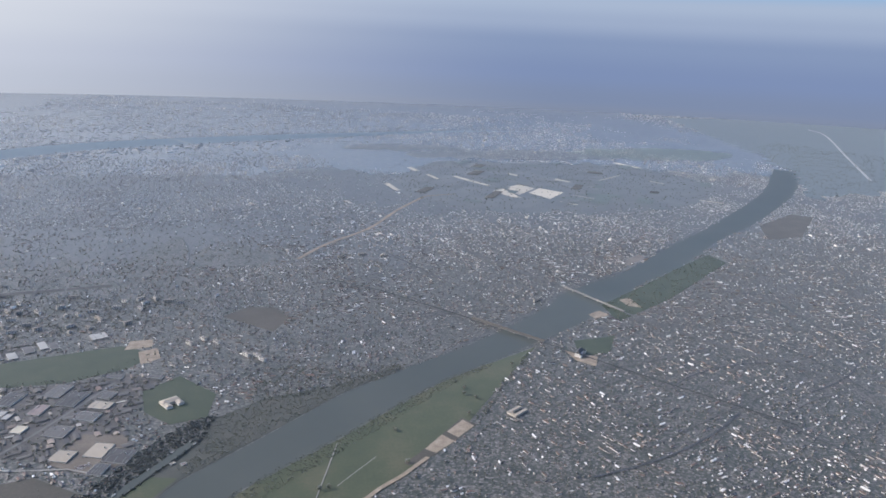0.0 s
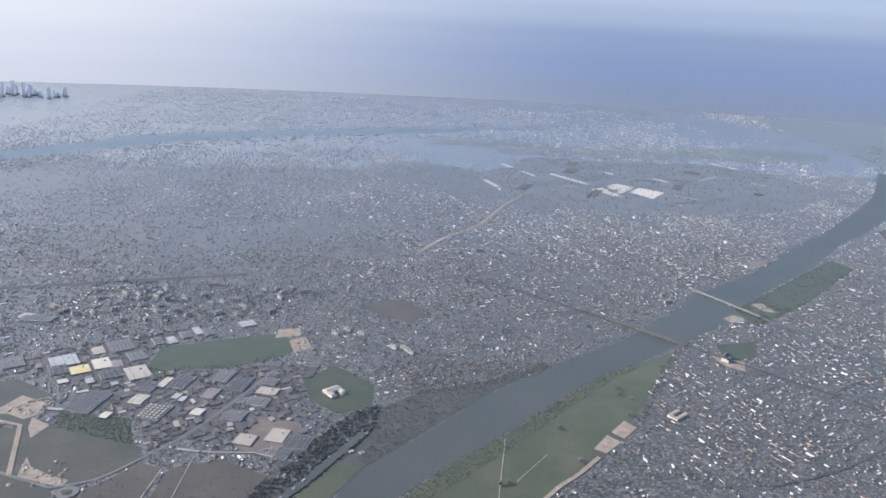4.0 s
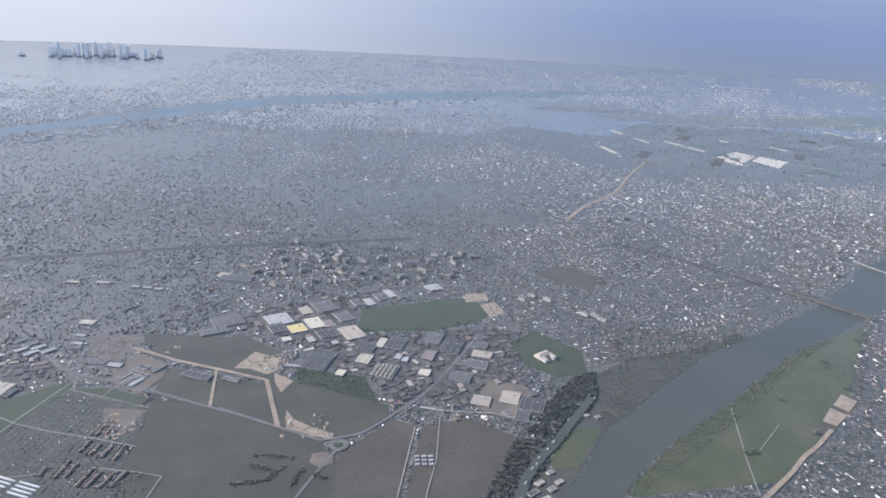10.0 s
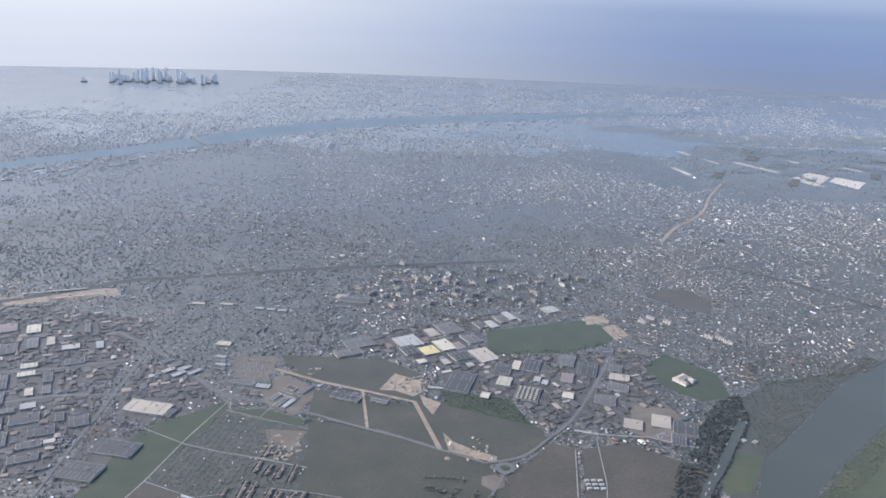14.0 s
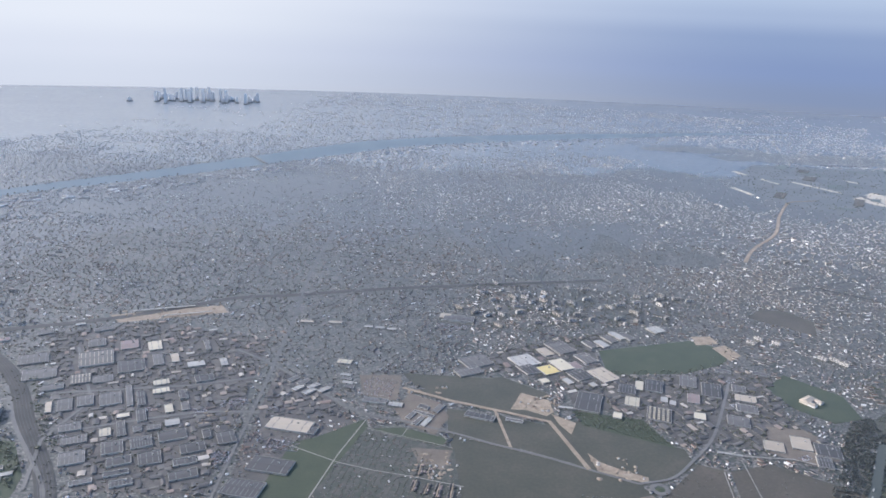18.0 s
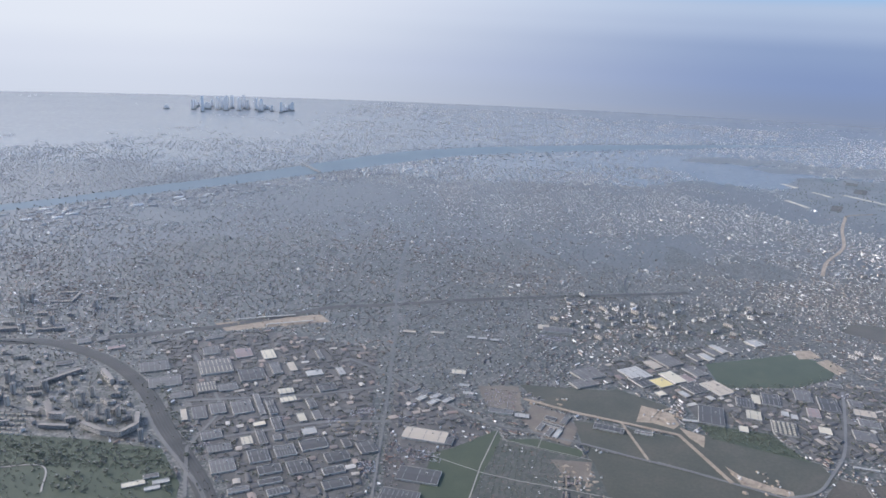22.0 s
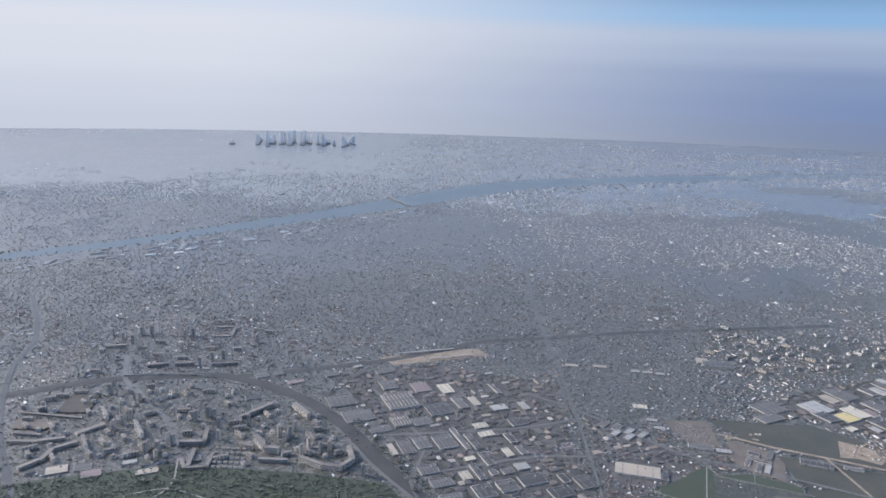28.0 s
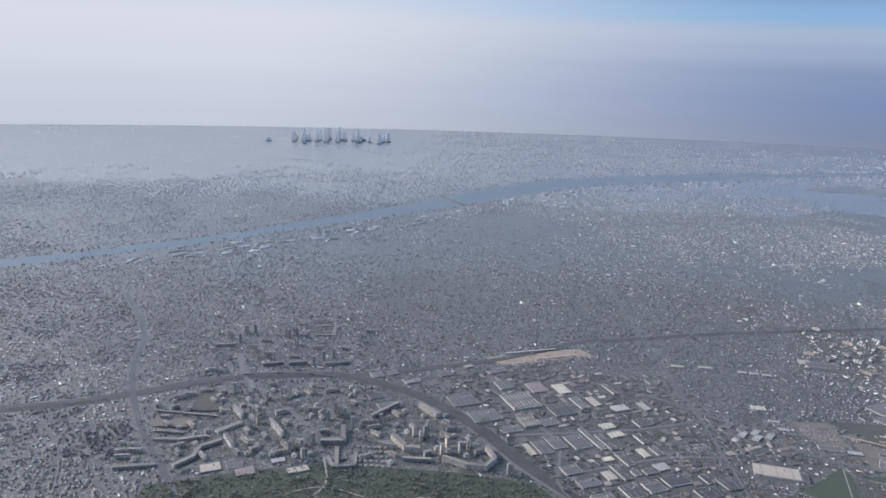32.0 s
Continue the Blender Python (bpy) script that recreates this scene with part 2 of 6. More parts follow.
def rough_edge(poly, step=12.0, shift=7.0, seed=0.0):
    """The outline of a piece of land, uneven as field edges and hedges make it."""
    out = []
    for (ax, ay), (bx, by) in zip(poly, poly[1:] + poly[:1]):
        n = max(1, int(math.hypot(bx - ax, by - ay) / step))
        nx, ny = (by - ay) / (math.hypot(bx - ax, by - ay) + 1e-9), -(bx - ax) / (math.hypot(bx - ax, by - ay) + 1e-9)
        for k in range(n):
            x, y = ax + (bx - ax) * k / n, ay + (by - ay) * k / n
            q = shift * (noise.noise((x * 0.02, y * 0.02, seed)) + 0.6 * noise.noise((x * 0.09, y * 0.09, seed)))
            out.append((x + nx * q, y + ny * q))
    return out


def strip(name, line, width, z, material, label, category, curve=True, keep=None, thick=0.0):
    """A road or track along a line."""
    pts = smooth(line) if curve else line
    z += 0.004 * (len(KEEP_OUT) + len(KEEP_LINES))
    v, f = [], []
    for i, (x, y) in enumerate(pts):
        a, b = pts[max(i - 1, 0)], pts[min(i + 1, len(pts) - 1)]
        d = Vector((b[0] - a[0], b[1] - a[1])).normalized()
        v += [(x - d.y * width / 2, y + d.x * width / 2, z), (x + d.y * width / 2, y - d.x * width / 2, z)]
        if i:
            f.append((2 * i - 2, 2 * i - 1, 2 * i + 1, 2 * i))
    me = bpy.data.meshes.new(name)
    me.from_pydata(v, [], f)
    me.materials.append(material)
    KEEP_LINES.append((pts, (width / 2 + 2.0) if keep is None else keep))
    return tagged(new(name, me), label, category, "", "structure")


def swarm(name, base_v, base_f, base_m, place, turn, size, materials, label, category, kind="stuff"):
    """Many copies of a small form in one mesh. place (n,3), turn (n,), size (n,3)."""
    base_v = np.array(base_v, float)
    n, k = len(place), len(base_v)
    v = base_v[None] * size[:, None, :]
    c, s = np.cos(turn)[:, None], np.sin(turn)[:, None]
    v = np.stack([v[..., 0] * c - v[..., 1] * s, v[..., 0] * s + v[..., 1] * c, v[..., 2]], -1) + place[:, None, :]
    counts = np.array([len(q) for q in base_f])
    flat = np.concatenate([np.array(q) for q in base_f])
    loops = (flat[None] + (np.arange(n) * k)[:, None]).ravel()
    total = np.tile(counts, n)
    me = bpy.data.meshes.new(name)
    me.vertices.add(n * k)
    me.vertices.foreach_set("co", v.ravel())
    me.loops.add(len(loops))
    me.loops.foreach_set("vertex_index", loops.astype(np.int32))
    me.polygons.add(len(total))
    me.polygons.foreach_set("loop_start", np.concatenate([[0], np.cumsum(total)[:-1]]).astype(np.int32))
    for m in materials:
        me.materials.append(m)
    me.polygons.foreach_set("material_index", np.tile(np.array(base_m, np.int32), n))
    me.update(calc_edges=True)
    return tagged(new(name, me), label, category, "", kind)


# ---- the ground and the rivers ----
gv, gf = [], []
GX = list(range(-5200, 5201, 400))
GY = list(range(-1300, 5201, 500))
for y in GY:
    for x in GX:
        gv.append((x, y, 0))
for j in range(len(GY) - 1):
    for i in range(len(GX) - 1):
        a = j * len(GX) + i
        gf.append((a, a + 1, a + 1 + len(GX), a + len(GX)))
gme = bpy.data.meshes.new("ground")
gme.from_pydata(gv, [], gf)
gme.materials.append(M_GROUND)
ground = tagged(new("ground", gme), "flat suburban plain of grass, soil and streets", "ground", "", "structure")

RIVER_FAR_BANK = [(-620, -500), (-460, -150), (-320, 110), (-180, 330), (-106, 417), (-73, 470), (-20, 520), (47, 585), (110, 630), (192, 684), (297, 771), (350, 829), (462, 902), (587, 1014), (727, 1132), (864, 1258), (1058, 1448), (1300, 1750)]
RIVER_NEAR_BANK = [(-560, -530), (-400, -175), (-265, 95), (-130, 320), (-65, 420), (-20, 464), (42, 515), (92, 560), (142, 602), (190, 632), (253, 675), (375, 762), (462, 850), (568, 927), (714, 1065), (840, 1160), (1085, 1387), (1350, 1690)]
sheet("river_near", smooth(RIVER_FAR_BANK) + smooth(RIVER_NEAR_BANK)[::-1], 0.05, M_WATER, "broad grey-green river between wooded banks", "river")
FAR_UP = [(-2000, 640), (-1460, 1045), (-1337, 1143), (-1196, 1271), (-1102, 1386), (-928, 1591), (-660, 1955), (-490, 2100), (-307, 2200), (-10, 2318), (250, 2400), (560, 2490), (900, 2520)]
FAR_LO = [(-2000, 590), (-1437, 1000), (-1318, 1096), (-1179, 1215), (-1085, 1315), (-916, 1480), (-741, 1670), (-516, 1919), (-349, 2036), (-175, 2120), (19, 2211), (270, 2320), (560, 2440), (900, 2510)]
sheet("river_distant", smooth(FAR_UP) + smooth(FAR_LO)[::-1], 0.05, M_WATER_FAR, "distant river arm with haze painted into its colour", "river")


# cladding and facades
def plain(name, c, rough=0.6, coat=0.04, spread=0.12, metal=0.0):
    lo, hi = tuple(q * (1 - spread) for q in c), tuple(min(0.85, q * (1 + spread)) for q in c)
    return mat(name, [(0.3, lo), (0.5, c), (0.7, hi)], 0.25, rough, 5, fine=0.4, obrand=0.35, coat=coat, metal=metal, sheen=0.08)


M_CLAD = {
    "grey": plain("grey sheet roofing", (0.125, 0.117, 0.106)),
    "dark": plain("dark bitumen roofing", (0.075, 0.071, 0.065)),
    "white": plain("white membrane roofing", (0.36, 0.345, 0.31)),
    "tan": plain("tan gravel roofing", (0.40, 0.34, 0.26)),
    "yellow": plain("yellow sheet roofing", (0.62, 0.50, 0.22)),
    "cream": plain("cream sheet roofing", (0.5, 0.445, 0.33)),
    "pink": plain("reddish sheet roofing", (0.24, 0.185, 0.165)),
}
M_SHEDWALL = plain("corrugated shed walls", (0.4, 0.38, 0.34), 0.6, 0.05, 0.3)
M_PLASTIC = plain("sun-bleached plastic sheeting", (0.52, 0.46, 0.36), 0.6, 0.1, 0.12)
M_FACADE = plain("pale concrete facade", (0.54, 0.48, 0.4), 0.75, 0.0, 0.2)
M_FACADE2 = plain("grey concrete facade", (0.38, 0.355, 0.32), 0.75, 0.0, 0.25)
M_FACADE3 = plain("white painted facade", (0.64, 0.6, 0.54), 0.7, 0.0, 0.1)
M_FLATROOF = plain("gravelled flat roof", (0.24, 0.215, 0.185), 0.8, 0.05, 0.25)
M_POLY = plain("white polythene", (0.62, 0.62, 0.60), 0.45, 0.2, 0.1)
M_GLASS = mat("window glass", [(0.3, (0.05, 0.06, 0.075)), (0.7, (0.09, 0.10, 0.12))], 0.5, 0.15, 3)
M_SKYLIGHT = plain("translucent skylight panels", (0.2, 0.195, 0.18), 0.5, 0.04)
# near-white half-metal colour fades the towers towards the haze
M_TOWERGLASS = mat("curtain wall paled for haze", [(0.3, (0.74, 0.75, 0.76)), (0.7, (0.82, 0.83, 0.84))], 0.05, 0.25, 4, obrand=0.15, metal=0.6)
M_CONCRETE = plain("bridge concrete", (0.24, 0.23, 0.21), 0.8, 0.1)
M_CAR = mat("car paint", [(0.0, (0.05, 0.05, 0.06)), (0.3, (0.25, 0.25, 0.27)), (0.6, (0.55, 0.55, 0.56)), (0.85, (0.75, 0.75, 0.75)), (1.0, (0.4, 0.06, 0.05))], 1.0, 0.3, 2, island=1.0)
M_FOREST = mat("forest floor and canopy", [(0.3, (0.035, 0.045, 0.038)), (0.55, (0.05, 0.06, 0.048)), (0.75, (0.07, 0.075, 0.06))], 0.03, 0.9, 8, fine=0.5, coat=0.15, sheen=0.3, bump=0.6)
M_PLAIN = mat("flat market-garden soil", [(0.35, (0.056, 0.056, 0.04)), (0.5, (0.076, 0.072, 0.052)), (0.65, (0.115, 0.102, 0.078))], 0.02, 0.9, 8, fine=0.4, coat=0.75, sheen=0.17, coat_rough=0.4)
M_PLAIN_GREEN = mat("green vegetable rows", [(0.35, (0.05, 0.066, 0.04)), (0.65, (0.08, 0.094, 0.054))], 0.05, 0.9, 6, fine=0.4, coat=0.7, sheen=0.17, coat_rough=0.4)


# ---- the hazy distance, painted as glow on a ring ----
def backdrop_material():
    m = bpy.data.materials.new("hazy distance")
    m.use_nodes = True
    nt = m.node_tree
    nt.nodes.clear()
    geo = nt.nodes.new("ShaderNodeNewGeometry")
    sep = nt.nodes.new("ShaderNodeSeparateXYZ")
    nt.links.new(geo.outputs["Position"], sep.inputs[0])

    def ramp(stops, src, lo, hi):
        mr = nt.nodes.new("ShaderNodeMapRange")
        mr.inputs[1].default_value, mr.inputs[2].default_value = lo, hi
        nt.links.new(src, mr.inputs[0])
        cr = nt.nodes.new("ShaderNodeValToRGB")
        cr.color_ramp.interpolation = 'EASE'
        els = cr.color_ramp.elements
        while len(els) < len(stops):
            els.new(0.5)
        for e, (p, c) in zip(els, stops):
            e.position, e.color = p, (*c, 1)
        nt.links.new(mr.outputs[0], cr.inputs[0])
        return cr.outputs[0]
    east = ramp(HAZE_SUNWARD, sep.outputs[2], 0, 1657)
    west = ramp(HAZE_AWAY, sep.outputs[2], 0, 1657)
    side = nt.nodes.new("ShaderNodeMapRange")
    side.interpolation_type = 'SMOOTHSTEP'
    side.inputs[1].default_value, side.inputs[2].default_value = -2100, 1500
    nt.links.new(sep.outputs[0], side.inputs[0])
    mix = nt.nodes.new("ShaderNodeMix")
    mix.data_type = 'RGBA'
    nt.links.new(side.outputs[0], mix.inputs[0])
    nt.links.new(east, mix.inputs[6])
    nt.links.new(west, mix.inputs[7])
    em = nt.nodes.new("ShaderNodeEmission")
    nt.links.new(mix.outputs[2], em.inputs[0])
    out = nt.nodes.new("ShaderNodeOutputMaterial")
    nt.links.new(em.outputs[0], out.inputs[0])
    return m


# haze and sky brightness by height, put straight into the ring's emission
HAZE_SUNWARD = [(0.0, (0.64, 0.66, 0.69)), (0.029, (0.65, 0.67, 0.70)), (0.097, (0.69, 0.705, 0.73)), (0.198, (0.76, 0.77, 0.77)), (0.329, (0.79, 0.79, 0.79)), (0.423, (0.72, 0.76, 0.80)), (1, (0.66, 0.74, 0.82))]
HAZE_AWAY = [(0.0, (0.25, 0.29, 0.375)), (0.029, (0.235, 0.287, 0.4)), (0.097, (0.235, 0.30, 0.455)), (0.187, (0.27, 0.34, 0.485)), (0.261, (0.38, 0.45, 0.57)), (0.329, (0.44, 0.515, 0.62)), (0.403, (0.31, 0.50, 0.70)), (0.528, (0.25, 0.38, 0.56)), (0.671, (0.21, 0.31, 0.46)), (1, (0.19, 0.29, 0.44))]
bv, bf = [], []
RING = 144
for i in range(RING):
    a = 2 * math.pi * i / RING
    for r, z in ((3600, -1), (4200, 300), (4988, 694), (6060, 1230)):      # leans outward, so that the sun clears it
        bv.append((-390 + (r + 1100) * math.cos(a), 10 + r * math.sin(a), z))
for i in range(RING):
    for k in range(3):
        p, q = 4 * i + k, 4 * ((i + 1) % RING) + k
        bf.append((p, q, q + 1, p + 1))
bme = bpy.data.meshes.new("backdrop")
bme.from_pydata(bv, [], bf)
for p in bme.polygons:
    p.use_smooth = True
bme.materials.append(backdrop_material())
backdrop = tagged(new("backdrop", bme), "pale hazy horizon and clear sky painted on a glowing ring", "sky", "", "structure")

# ---- fields, lawns and bare ground ----
def apron(name, near_line_y, far_line_y, xs, z, material, label):
    """A broad sheet of land between two uneven lines that run from east to west."""
    v = [(x, fn(x), z) for fn in (near_line_y, far_line_y) for x in xs]
    n = len(xs)
    me = bpy.data.meshes.new(name)
    me.from_pydata(v, [], [(k, k + 1, n + k + 1, n + k) for k in range(n - 1)])
    me.materials.append(material)
    return tagged(new(name, me), label, "ground", "", "structure")


apron("suburb_ground", lambda x: -1150, lambda x: 1060 + 160 * noise.noise((x * 0.004, 0.5, 9.1)) + 110 * noise.noise((x * 0.02, 0.5, 3.1)) + 50 * noise.noise((x * 0.08, 0.5, 6.1)), range(-2400, 1700, 8), 0.012, M_GROUND_NEAR, "gardens and streets of the near suburbs")
apron("far_plain", lambda x: 1650 + 160 * noise.noise((x * 0.003, 0.5, 4.1)) + 90 * noise.noise((x * 0.012, 1.5, 4.1)) + 60 * noise.noise((x * 0.05, 1.5, 4.1)), lambda x: 5200, range(-5200, 5201, 20), 0.006, M_GROUND_FAR, "far plain of towns and fields in haze")
for k, poly in enumerate(([(-405, 562), (-360, 552), (-352, 503), (-405, 522)], [(-330, 548), (-296, 545), (-228, 508), (-226, 486), (-258, 462), (-312, 476)], [(-412, 503), (-395, 503), (-358, 424), (-366, 330), (-440, 330), (-440, 430)], [(-410, 600), (-355, 622), (-318, 592), (-318, 545), (-360, 556), (-440, 590)], [(-405, 522), (-270, 464), (-276, 450), (-402, 510)])):
    sheet("verge", poly, 0.014 + 0.004 * k, M_DARK, "rough grass beside roads and plots", "verge", keep=False)
sheet("field_1", [(-443, 624), (-358, 618), (-326, 552), (-368, 566), (-434, 602)], 0.03, M_DARK, "dark ploughed field beside a building site", "field")
sheet("field_2", [(-362, 551), (-325, 539), (-308, 482), (-356, 506)], 0.03, M_DARK, "dark field between gravel roads", "field")
sheet("field_3", [(-404, 516), (-352, 498), (-273, 458), (-250, 420), (-276, 330), (-372, 330), (-368, 421), (-399, 440)], 0.03, M_DARK, "wide flat grey-green field", "field")
sheet("field_4", [(-302, 538), (-235, 505), (-232, 494), (-254, 474), (-271, 469), (-298, 495)], 0.03, M_DARK, "dark grassy field inside a road bend", "field")
sheet("field_5", [(-262, 447), (-224, 488), (-207, 480), (-224, 380), (-262, 380)], 0.03, M_BROWN, "brown fallow field", "field")
sheet("field_6", [(-204, 480), (-170, 490), (-120, 455), (-130, 380), (-221, 380)], 0.03, M_BROWN, "brown fallow field with scrub", "field")
sheet("orchard_ground", [(-303, 563), (-248, 551), (-234, 509), (-298, 540)], 0.03, M_PARK, "grassy ground under an orchard", "field")
sheet("meadow", [(252, 666), (206, 606), (147, 526), (75, 451), (30, 415), (-75, 400), (-66, 417), (-21, 462), (41, 513), (91, 558), (141, 600), (189, 630)], 0.03, M_GRASS, "green riverside racecourse meadow", "meadow")
sheet("paddock_track", [(96, 482), (142, 532), (152, 519), (109, 479), (87, 468), (84, 472)], 0.05, M_BROWN, "worn brown ground round a riding arena", "paddock")
sheet("paddock", [(103, 489), (120, 508), (128, 497), (110, 482)], 0.06, M_SAND, "sandy fenced riding paddock", "paddock")
sheet("paddock", [(125, 512), (142, 529), (149, 518), (132, 502)], 0.06, M_SAND, "sandy fenced riding paddock", "paddock")
sheet("park", [(-254, 684), (-155, 715), (-118, 690), (-141, 660), (-184, 638), (-257, 631)], 0.03, M_PARK, "green sports park lawn", "park")
sheet("sports_pitch", [(-149, 726), (-128, 728), (-126, 709), (-151, 704)], 0.06, M_SAND, "sandy sports pitch", "sports pitch")
sheet("sports_pitch", [(-137, 698), (-121, 706), (-114, 681), (-130, 668)], 0.06, M_SAND, "sandy sports pitch with rounded end", "sports pitch")
sheet("fallow", [(-66, 785), (-40, 812), (-10, 808), (6, 775), (-11, 736)], 0.03, M_BROWN, "brown fenced fallow lot", "field")
sheet("building_site", [(-341, 592), (-319, 580), (-318, 560), (-325, 553), (-340, 562), (-353, 563)], 0.06, M_SAND, "bare sandy building site", "building site")
sheet("car_park", [(-481, 618), (-444, 620), (-446, 573), (-475, 581)], 0.06, M_CLAY, "reddish car park of worn gravel", "car park")
sheet("park_2", [(-1000, 470), (-960, 486), (-880, 512), (-778, 507), (-717, 497), (-690, 455), (-680, 400), (-1000, 380)], 0.03, M_PARK, "wooded municipal park lawn", "park")
sheet("rail_yard", [(-750, 741), (-644, 778), (-632, 757), (-732, 722)], 0.06, M_SAND, "sandy railway yard", "rail yard")
sheet("farm_plain", rough_edge([(250, 1390), (330, 1290), (560, 1260), (760, 1300), (1000, 1480), (900, 1800), (400, 1850), (230, 1600)], 14, 34, 2.0), 0.03, M_PLAIN, "market-garden plain of ploughed plots", "field")
for quad in ([(430, 1462), (460, 1486), (472, 1395), (452, 1400)], [(468, 1497), (514, 1534), (530, 1487), (474, 1420)], [(503, 1442), (543, 1490), (580, 1443), (527, 1380)]):
    sheet("plastic_covered_plot", quad, 0.1, M_PLASTIC, "plot covered with pale plastic tunnels", "field")
for a, b, w in (((385, 1630), (443, 1509), 13), ((218, 1543), (231, 1468), 12), ((878, 1834), (908, 1750), 16), ((327, 1651), (342, 1595), 8), ((524, 1669), (541, 1638), 12), ((300, 1744), (313, 1696), 13), ((844, 1574), (863, 1541), 8), ((850, 1364), (887, 1332), 9), ((543, 1357), (564, 1326), 9), ((698, 1563), (802, 1647), 4), ((620, 1600), (640, 1560), 9), ((590, 1420), (640, 1360), 4)):
    strip("plastic_covered_strip", [a, b], w, 0.1, M_PLASTIC, "long strip covered with pale plastic", "field", curve=False)
sheet("pitch_by_river", [(480, 948), (525, 984), (526, 965), (482, 931)], 0.05, M_CLAY, "reddish sports ground by the river", "sports ground")

for name, poly in (("yard_1", [(-760, 640), (-790, 688), (-700, 726), (-575, 690), (-566, 440), (-650, 440), (-690, 510), (-735, 592)]), ("yard_2", [(-395, 640), (-330, 690), (-230, 733), (-258, 693), (-262, 630), (-185, 634), (-140, 650), (-105, 636), (-125, 560), (-108, 505), (-140, 490), (-190, 520), (-228, 512), (-240, 550), (-300, 575), (-300, 612), (-340, 632)]), ("yard_3", [(-554, 632), (-500, 572), (-476, 545), (-505, 440), (-554, 440)])):
    sheet(name, poly, 0.02, M_YARD, "patched asphalt yards of an industrial estate", "yard", keep=False)

sheet("forest", rough_edge([(1130, 1380), (1412, 1440), (2500, 2400), (2700, 3050), (1700, 3100), (1450, 2100), (1330, 1720)], 20, 40, 5.0), 0.03, M_FOREST, "dark distant forest beyond the river bend", "forest")
for k, (x, y, w, d) in enumerate(((640, 1960, 330, 90), (1080, 2000, 260, 120), (330, 2080, 170, 70))):
    ring = [(x + w * math.cos(a * .3142), y + d * math.sin(a * .3142)) for a in range(20)]
    sheet("open_fields", rough_edge(ring, 14, 40, 3.0 + k), 0.03, M_PLAIN_GREEN if k % 2 else M_PLAIN, "open fields between distant towns", "field", keep=False)
    KEEP_OUT.append([(9e5, 9e5), (9e5, 9e5 + 1), (9e5 + 1, 9e5)])
sheet("bare_field", [(843, 1147), (969, 1231), (1001, 1206), (870, 1067), (794, 1053)], 0.03, M_BROWN, "reddish bare field by the river", "field")
sheet("river_bank", [(-150, 375), (-118, 425), (-96, 482), (-68, 518), (-58, 556), (-14, 588), (45, 605), (104, 640), (110, 633), (47, 587), (-20, 522), (-73, 472), (-106, 419), (-142, 372)], 0.02, M_SCRUB, "rough grassy river bank with scrub", "river bank", keep=False)
sheet("sand_ground", [(404, 794), (420, 800), (421, 765), (406, 772)], 0.05, M_SAND, "sandy sports ground by the bridge", "sports ground")
sheet("sand_ground_2", [(345, 750), (363, 760), (370, 745), (348, 735)], 0.05, M_SAND, "sandy sports ground by the river", "sports ground")
sheet("castle_park", [(298, 677), (348, 684), (324, 644), (290, 637)], 0.03, M_PARK, "castle lawn with clipped beds", "park")
sheet("castle_court", [(279, 653), (307, 635), (296, 613), (282, 628)], 0.05, M_SAND, "sandy castle forecourt", "forecourt")
sheet("island_meadow", [(374, 778), (470, 850), (570, 928), (634, 974), (641, 933), (469, 789), (372, 725)], 0.03, M_PARK, "wooded riverside meadow by the bridge", "meadow")
sheet("river_pasture", [(-92, 479), (-74, 475), (-101, 432), (-119, 429), (-119, 442), (-108, 458)], 0.05, M_GRASS, "narrow green pasture beside the river", "meadow")
sheet("manor_park", [(-120, 612), (-92, 640), (-58, 600), (-62, 560), (-90, 552), (-112, 575)], 0.03, M_PARK, "green park round a manor house", "park")
KEEP_OUT.append([(-175, 330), (-112, 497), (-79, 552), (-14, 590), (55, 605), (100, 628), (47, 585), (-20, 520), (-73, 470), (-106, 417), (-180, 330)])
KEEP_OUT.append([(-130, 320), (-65, 420), (-20, 464), (42, 515), (92, 560), (142, 602), (190, 632), (253, 675), (250, 660), (150, 590), (60, 510), (0, 440), (-60, 380), (-60, 320)])
sheet("lawn", [(-520, 505), (-505, 512), (-470, 541), (-466, 529), (-484, 480), (-498, 437), (-520, 380), (-540, 400)], 0.03, M_PARK, "strip of lawn between road and footpath", "lawn")
sheet("lawn_2", [(-466, 527), (-411, 504), (-404, 514), (-440, 530)], 0.03, M_PARK, "strip of lawn between ring road and gardens", "lawn")
sheet("allotments", [(-498, 437), (-468, 526), (-401, 499), (-398, 432), (-374, 330), (-530, 330)], 0.03, M_GARDEN, "grey-green allotment gardens with hedged plots", "allotment")
sheet("fallow_strip", [(-499, 436), (-463, 422), (-477, 395), (-500, 340), (-528, 340)], 0.05, M_BROWN, "brown fallow field below the allotments", "field")
sheet("garden_site", [(-433, 501), (-402, 499), (-410, 473), (-427, 482)], 0.05, M_CLAY, "reddish earth of a small building site", "building site")
sheet("site_spoil", [(-320, 556), (-303, 543), (-310, 525), (-317, 540)], 0.05, M_SAND, "bare spoil ground beside the site road", "building site")
sheet("turning_ground", [(-279, 446), (-270, 449), (-264, 443), (-265, 435), (-273, 431), (-280, 437)], 0.05, M_CLAY, "round patch of bare earth by the roundabout", "building site")
sheet("sand_heap_ground", [(-303, 500), (-296, 488), (-282, 478), (-266, 470), (-268, 462), (-300, 476)], 0.05, M_SAND, "spread of bare sand beside the road", "building site")
sheet("site_yard", [(-436, 586), (-410, 571), (-404, 548), (-415, 520), (-438, 536), (-448, 558)], 0.03, M_CLAY, "reddish yard of a new building", "yard")
